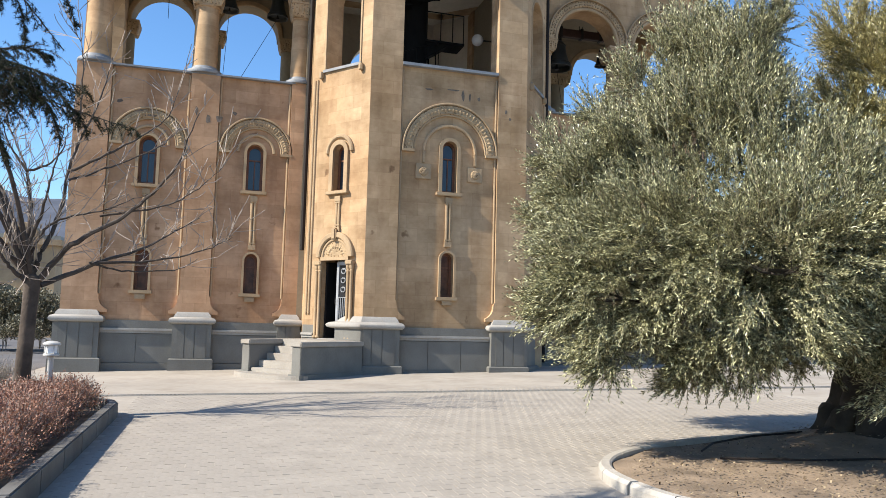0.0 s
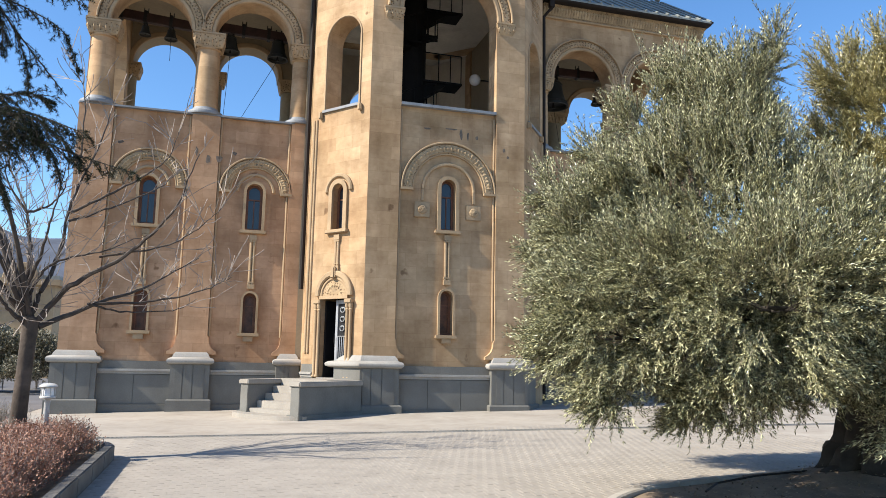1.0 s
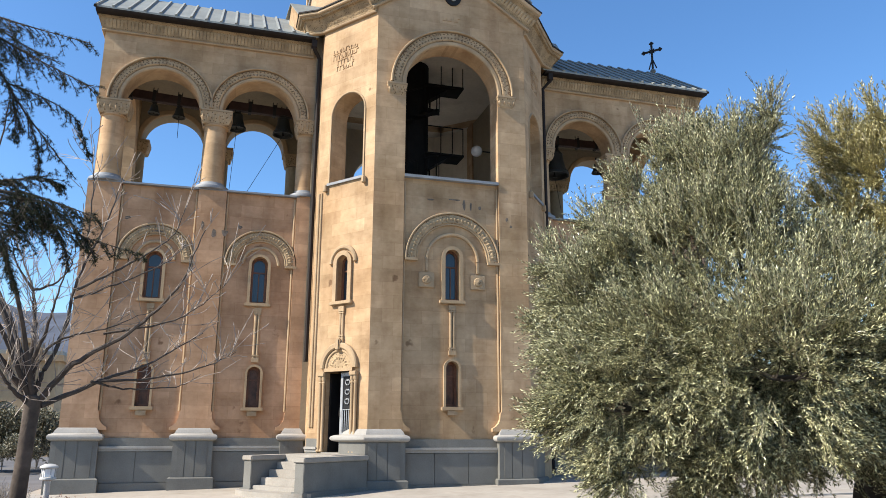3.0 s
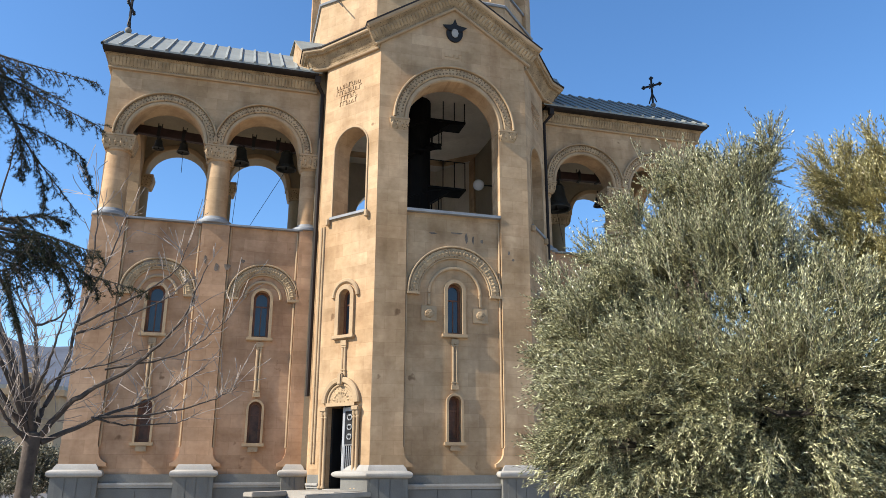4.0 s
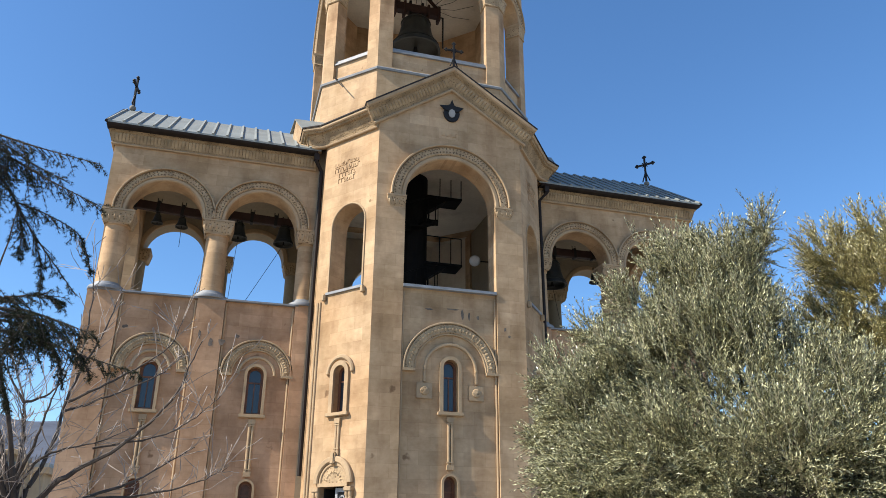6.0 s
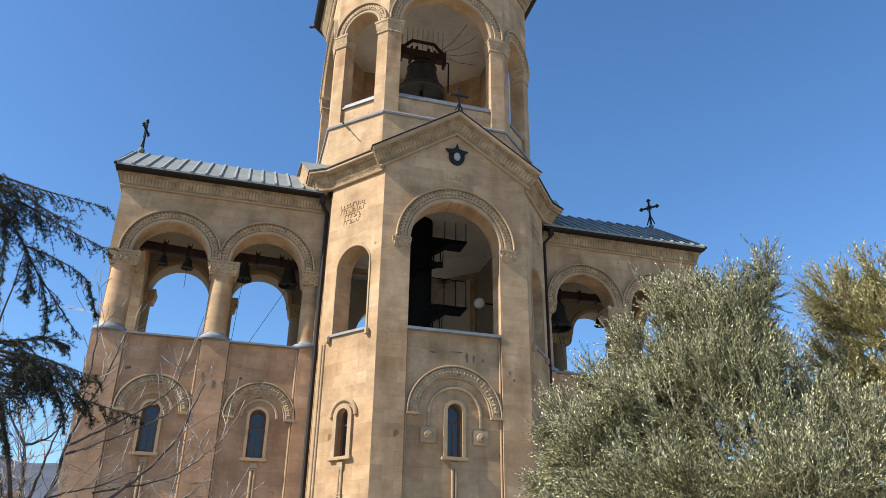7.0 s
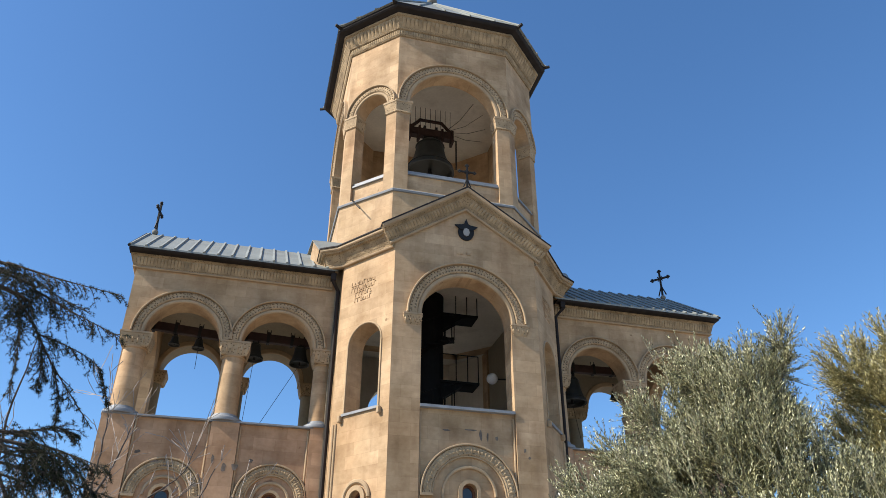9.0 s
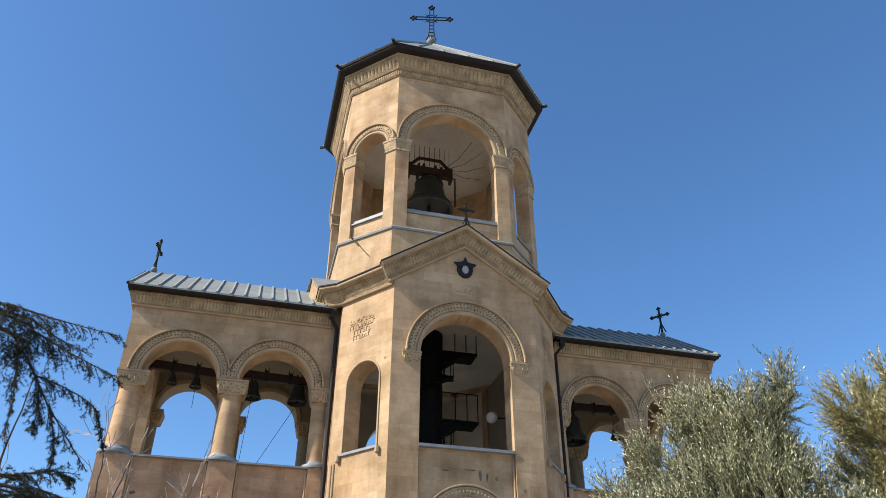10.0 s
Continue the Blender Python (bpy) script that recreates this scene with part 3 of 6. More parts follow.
for sx in (-1, 1):
    for k in (0.52, 0.64):
        part("shaft", lathe([(0.05, 0.95), (0.07, 0.98), (0.045, 1.05), (0.045, 2.72), (0.06, 2.76), (0.045, 2.79), (0.065, 2.84), (0.065, 2.92)], 10, None, DX + sx * k, -0.06), TRIM, dw, smooth=True)
    part("impost", box(DX + sx * 0.58 - 0.13, -0.15, 2.92, DX + sx * 0.58 + 0.13, 0.02, 3.04, bevel=0.02), TRIM, dw)
# near-black plate added in place of the unlit room behind the door
part("door_recess", box(DX - 0.5, 0.62, 0.9, DX + 0.5, 0.72, 3.2), BLACK, dw, "dark doorway interior")
part("threshold", box(DX - 0.5, -0.1, 0.84, DX + 0.5, 0.6, 0.95), CAPSTONE, dw)


def grille_leaf(parent, m, w, h):
    """An iron door leaf with a scrolled grille over a solid foot panel."""
    b = slab([rect(0, 0, w, h), rect(0.09, 0.50, w - 0.09, h - 0.10)], 0.05)
    leaf = part("door_leaf", b, DOORM, parent, "grey iron door leaf with scrolled grille, ajar", m)
    part("glass_back", box(0.07, 0.03, 0.5, w - 0.07, 0.04, h - 0.08), BLACK, leaf)
    part("foot_panel", box(0.08, -0.015, 0.08, w - 0.08, -0.001, 0.42, bevel=0.006), DOORM, leaf)
    b = bmesh.new()
    n = 5
    for i in range(n):
        x = 0.07 + (w - 0.14) * (i + 0.5) / n
        tube([(x, 0.01, 0.5), (x, 0.01, h * 0.52)], 0.014, 5, b)
    for cz in (h * 0.60, h * 0.72, h * 0.84):
        for sx in (-1, 1):
            pts = []
            for k in range(13):
                a = k / 12 * 4.2
                r = 0.10 * (1 - k / 16)
                pts.append((w / 2 + sx * (0.01 + r * math.sin(a)), 0.01, cz + 0.09 - r * math.cos(a) * 0.9))
            tube(pts, 0.016, 5, b)
    tube([(0.07, 0.01, h * 0.53), (w - 0.07, 0.01, h * 0.53)], 0.012, 5, b)
    tagged(part("scrollwork", b, DOORM, leaf, "scrolled iron bars"), kind="stuff")
    part("handle", tube([(0.03, -0.05, h * 0.45), (0.03, -0.05, h * 0.53)], 0.011, 6), IRON, leaf)


grille_leaf(dw, Matrix.Translation((DX + 0.495, 0.03, 0.96)) @ Matrix.Rotation(radians(-7), 4, "Z") @ Matrix.Translation((-0.54, 0, 0)), 0.54, 2.06)
part("open_leaf", box(DX - 0.497, 0.14, 0.96, DX - 0.44, 0.68, 3.02), BLACK, dw, "dark door leaf standing open")

# bases of the tower's corner pilasters
pilaster_base(tower, [(-A - 0.35, -D + 0.45), (-A, -D), (-A + 0.86, -D), (-A + 0.86, -D + 0.3)])
pilaster_base(tower, [(A - 0.86, -D + 0.3), (A - 0.86, -D), (A, -D), (A + 0.35, -D + 0.45)])
plinth_run(fw, None, 0.86 + 0.01, 2 * A - 0.87, 0.12)
plinth_run(chw, None, 0.01, CC - 0.62, 0.0)

# side walls, floor and inner ceiling of the body
for s in (-1, 1):
    for y0, y1 in ((-VCC + 0.01, -VW + 0.3), (VW - 0.3, VCC - 0.01)):
        part("return_wall", box(min(s * UCC, s * (UCC - 0.5)), y0, -0.3, max(s * UCC, s * (UCC - 0.5)), y1, 13.6), STONE, tower)
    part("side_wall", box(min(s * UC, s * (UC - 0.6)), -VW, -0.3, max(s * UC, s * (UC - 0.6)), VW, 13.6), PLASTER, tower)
body_loop = [(-UCC, -VCC), (-A, -D), (A, -D), (UCC, -VCC), (UCC, VCC), (A, D), (-A, D), (-UCC, VCC)]


def inset(loop, k):
    return [(x * (1 - k / 4.4), y * (1 - k / 4.4)) for x, y in loop]


def plate(loop, z0, z1):
    b = slab([[(x, y) for x, y in loop]], z1 - z0)
    for v in b.verts:
        v.co = Vector((v.co.x, v.co.z, z0 + v.co.y))
    return b


part("belfry_floor", plate(inset(body_loop, 0.35), 8.15, 8.35), LIME, tower)
part("belfry_ceiling", plate(inset(body_loop, 0.2), 13.61, 13.75), LIME, tower)

# horizontal cornice of the chamfers
for s in (-1, 1):
    path = [(s * (UC + 0.22), -VW + 1.4, 13.38), (s * (UC + 0.22), -VW - 0.42, 13.38), (s * UCC, -VCC, 13.38), (s * (A + 0.02), -D + 0.03, 13.38)]
    if s > 0:
        path = path[::-1]
    prof = [(-0.1, 0), (0.05, 0), (0.09, 0.05), (0.10, 0.10), (0.26, 0.36), (0.34, 0.38), (0.40, 0.48), (0.40, 0.54), (-0.1, 0.54)]
    c = part("cornice", sweep(path, (0, 0, 1), prof), BAND, tower, "carved stone cornice")
    part("fillet", sweep(path, (0, 0, 1), [(0.2, 0.44), (0.405, 0.44), (0.43, 0.47), (0.43, 0.538), (0.2, 0.538)]), TRIM, c)
    part("lower_bead", sweep(path, (0, 0, 1), [(0.0, -0.02), (0.085, -0.02), (0.105, 0.015), (0.085, 0.045), (0.0, 0.045)]), TRIM, c)
    part("verge", sweep(path, (0, 0, 1), [(-0.1, 0.542), (0.46, 0.542), (0.46, 0.585), (-0.1, 0.60)]), GUTTER, c)
    m = CH if s < 0 else CHR
    frieze(c, m, 0.05, CH_LEN - 0.05, 13.50, 13.74, -0.085, 0.09, 0.10, 0.12)
    # lead-covered slopes between these cornices and the drum
    b = bmesh.new()
    P = lambda x, y, z: b.verts.new((s * x, y, z))
    q = [P(4.70, -1.4, 14.84), P(4.42, -3.30, 14.00), P(UCC + 0.22, -VCC - 0.28, 14.02), P(A + 0.34, -D - 0.16, 14.0),
         P(A - 0.9, -3.3, 14.5), P(3.55, -2.35, 14.9), P(4.63, -2.40, 14.84), P(3.5, -1.4, 14.9)]
    b.faces.new((q[1], q[2], q[5], q[6])), b.faces.new((q[2], q[3], q[4], q[5])), b.faces.new((q[6], q[5], q[7], q[0]))
    r = bmesh.ops.extrude_face_region(b, geom=b.faces[:])
    bmesh.ops.translate(b, verts=[v for v in r["geom"] if isinstance(v, bmesh.types.BMVert)], vec=(0, 0, -0.03))
    part("hip_roof", b, ROOF, tower, "small sheet-metal roof slope")
    b = bmesh.new()
    e = [(4.36, -3.16, 13.98), (4.58, -2.38, 14.79), (4.58, -1.45, 14.79), (4.52, -1.45, 13.6), (4.40, -2.55, 13.5), (4.10, -2.95, 13.42)]
    near = [b.verts.new((s * x, y, z)) for x, y, z in e]
    far = [b.verts.new((s * (x - 0.4), y + 0.05, z)) for x, y, z in e]
    b.faces.new(near), b.faces.new(far[::-1])
    for i in range(6):
        b.faces.new((near[i], near[(i + 1) % 6], far[(i + 1) % 6], far[i]))
    part("spur_wall", b, STONE, tower, "stone end of the cornice above the wing roof")
    # gable roof slopes
    for f in (-1, 1):
        b = bmesh.new()
        z = lambda x: 15.68 - (15.68 - 13.98) * x / (A + 0.3)
        q = [(0, f * (D + 0.36)), (s * (A + 0.26), f * (D + 0.36)), (s * (A - 0.9), f * 3.3), (0, f * 3.3)]
        vs = [b.verts.new((x, y, z(abs(x)) + 0.10)) for x, y in q] + [b.verts.new((x, y, z(abs(x)) + 0.05)) for x, y in q]
        b.faces.new(vs[:4]), b.faces.new(vs[4:][::-1])
        for i in range(4):
            b.faces.new((vs[i], vs[(i + 1) % 4], vs[4 + (i + 1) % 4], vs[4 + i]))
        part("gable_roof", b, ROOF, tower, "sheet-metal gable roof slope")


def cross(name, m, h, label, ball=True):
    """A wrought cross with flared arms, on a ball."""
    t = h * 0.035
    c = thing(name, label, "cross", m=m)
    b = box(-t, -t, 0.0, t, t, h, bevel=t * 0.4)
    part("shaft", b, IRON, c)
    arm = h * 0.30
    part("arm", box(-arm, -t * 0.9, h * 0.66, -t * 1.02, t * 0.9, h * 0.66 + 2 * t, bevel=t * 0.3), IRON, c)
    part("arm", box(t * 1.02, -t * 0.9, h * 0.66, arm, t * 0.9, h * 0.66 + 2 * t, bevel=t * 0.3), IRON, c)
    for x, z in ((-arm, h * 0.66 + t), (arm, h * 0.66 + t), (0, h)):
        for dx, dz in ((-1, 0), (1, 0), (0, 1), (0, -1)):
            bb = lathe([(t * 0.5, -t), (t * 1.3, -t * 0.4), (t * 1.3, t * 0.4), (t * 0.5, t)], 8, None, 0, 0)
            bmesh.ops.translate(bb, verts=bb.verts[:], vec=(x + dx * t * 1.2, 0, z + dz * t * 1.2))
            part("knob", bb, IRON, c)
    rb = bmesh.new()
    for i in range(4):
        a = math.pi / 4 + i * math.pi / 2
        tube([(0.06 * h * math.cos(a) * 0.5, 0, h * 0.66 + t + 0.06 * h * math.sin(a) * 0.5), (0.13 * h * math.cos(a), 0, h * 0.66 + t + 0.13 * h * math.sin(a))], t * 0.5, 6, rb)
    part("rays", rb, IRON, c)
    fb = bmesh.new()
    for sx in (-1, 1):
        tube([(sx * t * 4, 0, 0.0), (sx * t * 1.5, 0, h * 0.25), (0, 0, h * 0.4)], t * 0.7, 6, fb)
    part("braces", fb, IRON, c)
    if ball:
        part("ball", lathe([(0.02 * h, -0.20 * h)] + [(0.10 * h * math.sin(math.pi * (i + 1) / 10), -0.10 * h - 0.10 * h * math.cos(math.pi * (i + 1) / 10)) for i in range(9)], 16), BASALT, c, smooth=True)
    return c


# ---------------- the wings ----------------
ZSP = 10.76
X1, X2, RI, RO = 5.36, 8.17, 1.07, 1.44
XE = 9.86


def wing(s):
    nm = "west" if s < 0 else "east"

    def X(lp):
        return [(s * x, z) for x, z in lp]
    F = Matrix.Translation((0, -VW, 0))
    wins = [(5.08, 5.04, 6.16, 0.23), (7.95, 5.04, 6.16, 0.23), (5.06, 2.12, 3.06, 0.18), (7.93, 2.12, 3.06, 0.18)]
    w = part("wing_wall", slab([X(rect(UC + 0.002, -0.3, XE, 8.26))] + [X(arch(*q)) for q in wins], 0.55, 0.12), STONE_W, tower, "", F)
    # arcade above
    def arcade(zs, r):
        lp = [(UC + 0.002, zs)]
        for cx in (X1, X2):
            lp += [(cx - r * math.cos(math.pi * i / 24), zs + r * math.sin(math.pi * i / 24)) for i in range(25)]
        return lp + [(XE, zs), (XE, 13.3), (UC + 0.002, 13.3)]
    up = part("arcade_wall", slab([X(arcade(ZSP, RI))], 0.7, 0.0), STONE, tower, "wall over two round arches", F)
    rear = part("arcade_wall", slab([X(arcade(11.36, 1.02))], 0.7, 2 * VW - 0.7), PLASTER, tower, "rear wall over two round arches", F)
    part("rear_wall", slab([X(rect(UC + 0.002, -0.3, XE, 8.26))], 0.55, 2 * VW - 0.6), STONE, tower, "", F)
    end = part("end_wall", slab([[(0.71, -0.3), (2 * VW - 0.71, -0.3), (2 * VW - 0.71, 13.3), (0.71, 13.3)], arch(VW, 8.3, 10.8, 1.35)], 0.55), STONE, tower, "gable end wall with an open arch",
               Matrix(((0, s * -1, 0, s * XE), (1, 0, 0, -VW), (0, 0, 1, 0), (0, 0, 0, 1))))
    part("end_gable", slab([[(-0.2, 13.3), (2 * VW + 0.2, 13.3), (VW, 15.5)]], 0.4), STONE, end)
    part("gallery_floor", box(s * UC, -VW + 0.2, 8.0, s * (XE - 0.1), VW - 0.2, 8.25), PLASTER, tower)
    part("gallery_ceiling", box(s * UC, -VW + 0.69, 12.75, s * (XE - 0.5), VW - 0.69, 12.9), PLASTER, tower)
    part("sill_flashing", box(s * (UC + 0.3), -0.02, 8.262, s * XE, 0.66, 8.31), LEAD, w)
    part("sill_flashing", box(s * (UC + 0.3), 2 * VW - 0.66, 8.262, s * XE, 2 * VW + 0.02, 8.31), LEAD, w)
    pil = [(UC, UC + 0.39), (6.14, 6.92), (8.98, XE)]
    for x0, x1 in pil:
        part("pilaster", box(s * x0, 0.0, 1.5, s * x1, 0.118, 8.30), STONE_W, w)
        for k, xx in enumerate((x0 - 0.035, x1 + 0.035)):
            if UC + 0.02 < xx < XE:
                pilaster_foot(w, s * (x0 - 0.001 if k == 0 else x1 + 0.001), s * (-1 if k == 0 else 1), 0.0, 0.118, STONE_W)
                part("roll_moulding", lathe([(0.032, 2.0), (0.032, 8.2)], 8, None, s * xx, 0.085), TRIM, w, smooth=True)
        lo, hi = sorted((s * x0, s * x1))
        pilaster_base(tower, [(lo, -VW + 0.3), (lo, -VW), (hi, -VW), (hi, -VW + 0.3)])
    plinth_run(w, None, *sorted((s * (UC + 0.40), s * 6.13)), 0.12)
    plinth_run(w, None, *sorted((s * 6.93, s * 8.97)), 0.12)
    # columns and capitals
    for cx, half in ((UC + 0.17, True), (6.60, False), (9.43, False)):
        r = 0.28 if half else 0.345
        col = part("column", lathe([(r, 8.50), (r, 8.52), (r * 0.97, 9.4), (r * 0.93, 10.25), (r * 1.05, 10.28), (r * 1.05, 10.33)], 32, None, s * cx, 0.33), STONE, up, "smooth round stone column", smooth=True)
        part("column_base", lathe([(r + 0.16, 8.30), (r + 0.17, 8.34), (r + 0.15, 8.40), (r + 0.05, 8.44), (r + 0.01, 8.52)], 24, None, s * cx, 0.33), LEAD, col, "lead-covered column base", smooth=True)
        hw = 0.36 if half else 0.46
        carved_block(up, None, s * cx - hw, s * cx + hw, -0.08, 0.74, 10.31, 10.755)
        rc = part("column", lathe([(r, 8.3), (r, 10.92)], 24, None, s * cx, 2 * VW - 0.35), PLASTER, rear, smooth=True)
        carved_block(rear, None, s * cx - hw * 1.08, s * cx + hw * 1.08, 2 * VW - 0.78, 2 * VW, 10.92, 11.355)
    for cx in (X1, X2):
        archivolt(up, None, s * cx, ZSP, RI, RO, 0.0, 38)
        part("inner_arch", ring(s * cx, 11.36, 1.02, 1.2, 2 * VW - 0.76, 2 * VW - 0.69), TRIM, rear)
    for q in wins:
        window(w, s * q[0], q[1], q[2], q[3], None, 0.12, 0.08 if q[1] > 4 else 0.06, q[1] > 4)
    for cx, cz in ((5.06, 0), (7.93, 0)):
        blind_arch(w, None, s * cx, 6.16, 0.72, 0.97, 0.12)
        part("inner_blind_ring", ring(s * cx, 6.16, 0.46, 0.54, 0.06, 0.13), TRIM, w)
        stem(w, s * cx, 3.36, 4.90, None, 0.12)
        part("corbel", box(s * cx - 0.13, 0.03, 1.88, s * cx + 0.13, 0.13, 2.01), TRIM, w)
    # eave: frieze and gutter
    lo, hi = sorted((s * (UC + 0.1), s * (XE + 0.02)))
    path = [(lo, -VW, 12.84), (hi, -VW, 12.84)]
    if s < 0:
        path = [(lo, VW, 12.84), (lo, -VW, 12.84), (hi, -VW, 12.84)]
    else:
        path = [(lo, -VW, 12.84), (hi, -VW, 12.84), (hi, VW, 12.84)]
    prof = [(-0.1, 0), (0.05, 0), (0.06, 0.04), (0.08, 0.07), (0.16, 0.34), (0.20, 0.36), (0.20, 0.41), (-0.1, 0.41)]
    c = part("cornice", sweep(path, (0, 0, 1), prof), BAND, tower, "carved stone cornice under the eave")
    part("lower_bead", sweep(path, (0, 0, 1), [(0.0, -0.03), (0.07, -0.03), (0.09, 0.0), (0.07, 0.035), (0.0, 0.035)]), TRIM, c)
    frieze(c, F, lo, hi, 12.92, 13.17, -0.088, 0.10, 0.10, 0.075)
    glo, ghi = sorted((s * (UC + 0.1), s * (XE + 0.26)))
    part("gutter", sweep([(glo, -VW, 13.252), (ghi, -VW, 13.252)], (0, 0, 1), [(0.10, 0), (0.42, 0.0), (0.46, 0.03), (0.48, 0.06), (0.10, 0.08)]), GUTTER, c)
    # roof
    rb = bmesh.new()
    xe, xr = XE + 0.27, XE + 0.42
    for f in (-1, 1):
        prs = [(s * UC, f * 3.23, 13.31), (s * xe, f * 3.23, 13.31), (s * xr, 0, 15.56), (s * UC, 0, 15.56)]
        a = [rb.verts.new(p) for p in prs] + [rb.verts.new((p[0], p[1], p[2] + 0.06)) for p in prs]
        rb.faces.new(a[:4]), rb.faces.new(a[4:][::-1])
        for i in range(4):
            rb.faces.new((a[i], a[(i + 1) % 4], a[4 + (i + 1) % 4], a[4 + i]))
    roof = part("roof", rb, ROOF, tower, "standing-seam sheet-metal roof")
    for i in range(15):
        x = UC + 0.35 + i * (xe - UC - 0.4) / 14
        for f in (-1, 1):
            part("seam", tube([(s * x, f * 3.23, 13.38), (s * (x + 0.008 * i), 0, 15.63)], 0.05, 4), ROOF, roof)
    part("verge", tube([(s * xe, -3.24, 13.33), (s * xr, 0, 15.60), (s * xe, 3.24, 13.33)], 0.05, 5), GUTTER, roof)
    cross("roof_cross", Matrix.Translation((s * 10.03, 0, 15.82)) @ Matrix.Rotation(radians(-50 if s > 0 else 82), 4, "Z"), 1.12, "dark wrought-iron cross on a wing roof ridge")
    # drainpipe at the inner corner
    px, py = (-3.67 if s < 0 else 3.84), -VW - 0.17
    dp = part("drainpipe", tube([(px + s * 0.2, -VW - 0.36, 13.27), (px + s * 0.2, -VW - 0.36, 13.0), (px, py, 12.75), (px, py, 3.4 if s < 0 else 0.3)], 0.062, 8), GUTTER, tower, "dark metal drainpipe")
    part("hopper", box(px + s * 0.2 - 0.08, -VW - 0.44, 13.02, px + s * 0.2 + 0.08, -VW - 0.28, 13.25), GUTTER, dp)


wing(-1)
wing(1)

# weather stains and patches of bare mortar on the walls
STAIN = mat("dark_stain", (0.17, 0.135, 0.105), 0.95, var=0.4, scale=8, fine=40)
rs = random.Random(14)


def stain(parent, cx, cz, w, h, y, m=None):
    loop = []
    for k in range(10):
        a = 2 * math.pi * k / 10
        q = rs.uniform(0.6, 1.1)
        loop.append((cx + w / 2 * q * math.cos(a), cz + h / 2 * q * math.sin(a)))
    part("stain", slab([loop], 0.004, y - 0.003), STAIN, parent, "dark weather stain", m)


WM = Matrix.Translation((0, -VW, 0))
for cx, cz, w, h, y in ((-6.42, 6.98, 0.16, 0.26, -0.001), (-6.12, 7.02, 0.22, 0.22, -0.001), (-6.75, 7.2, 0.10, 0.3, -0.001), (-8.3, 7.05, 0.35, 0.10, 0.028),
                        (-7.9, 6.95, 0.4, 0.09, 0.028), (-5.0, 6.98, 0.3, 0.09, 0.028), (-8.75, 7.3, 0.2, 0.12, 0.118), (-5.7, 7.25, 0.14, 0.12, 0.118)):
    stain(tower, cx, cz, w, h, y, WM)
for cx, cz, w, h, y in ((0.38, 7.78, 0.12, 0.34, 0.118), (0.58, 7.74, 0.08, 0.30, 0.118), (0.85, 7.72, 0.10, 0.12, 0.118), (0.1, 7.9, 0.4, 0.05, 0.118), (1.62, 7.4, 0.10, 0.14, -0.001),
                        (1.75, 7.2, 0.10, 0.10, -0.001), (-0.6, 7.85, 0.25, 0.06, 0.118)):
    stain(fw, cx + A, cz, w, h, y)
rod = part("anchor_rod", tube([(-3.35, -2.75, 16.42), (-3.45, -2.95, 16.30), (-3.2, -3.2, 15.85)], 0.02, 5), IRON, tower, "thin iron rod")
wire = thing("gallery_wire", "thin wire with a small post on the gallery sill", "wire")
part("strand", tube([(-9.1, VW - 0.1, 9.4), (-7.0, VW - 0.1, 9.36)], 0.012, 4), IRON, wire)
part("post", tube([(-9.1, VW - 0.1, 8.3), (-9.1, VW - 0.1, 9.75)], 0.015, 4), IRON, wire)

# ---------------- the drum ----------------
DA, DD = 2.175, 3.781
octo = [(-DA, -DD), (DA, -DD), (DD, -DA), (DD, DA), (DA, DD), (-DA, DD), (-DD, DA), (-DD, -DA)]
for i in range(8):
    p0, p1 = octo[i], octo[(i + 1) % 8]
    m = wall_frame(p0, p1)
    ln = math.hypot(p1[0] - p0[0], p1[1] - p0[1])
    big = i % 2 == 0
    r, zs, zsill, ro = (1.68, 20.43, 17.22, 2.14) if big else (0.70, 20.43, 17.15, 1.09)
    c = ln / 2
    op = [(c - r, 16.56), (c + r, 16.56)] + [(c + r * math.cos(math.pi * k / 24), zs + r * math.sin(math.pi * k / 24)) for k in range(25)]
    w = part("drum_wall", slab([rect(0, 16.3, ln, 24.4), op], 0.55), STONE, tower, "face of the octagonal drum with an open arch", m)
    part("drum_base_wall", slab([rect(0, 13.6, ln, 16.3)], 0.55), STONE, w)
    part("parapet", box(c - r + 0.002, 0.12, 16.5, c + r - 0.002, 0.50, zsill), STONE, w)
    part("sill_flashing", box(c - r + 0.003, 0.04, zsill, c + r - 0.003, 0.54, zsill + 0.06), LEAD, w)
    part("sill_rail", box(c - r + 0.003, 0.10, zsill + 0.061, c + r - 0.003, 0.5, zsill + 0.18), LEAD, w)
    archivolt(w, None, c, zs, r, ro, 0.0, 44 if big else 24)
    frieze(w, None, 0.02, ln - 0.02, 24.05, 24.5, -0.14, 0.16, 0.16, 0.20)
    frieze(w, None, 0.02, ln - 0.02, 23.80, 23.98, -0.085, 0.08, 0.10, 0.02)
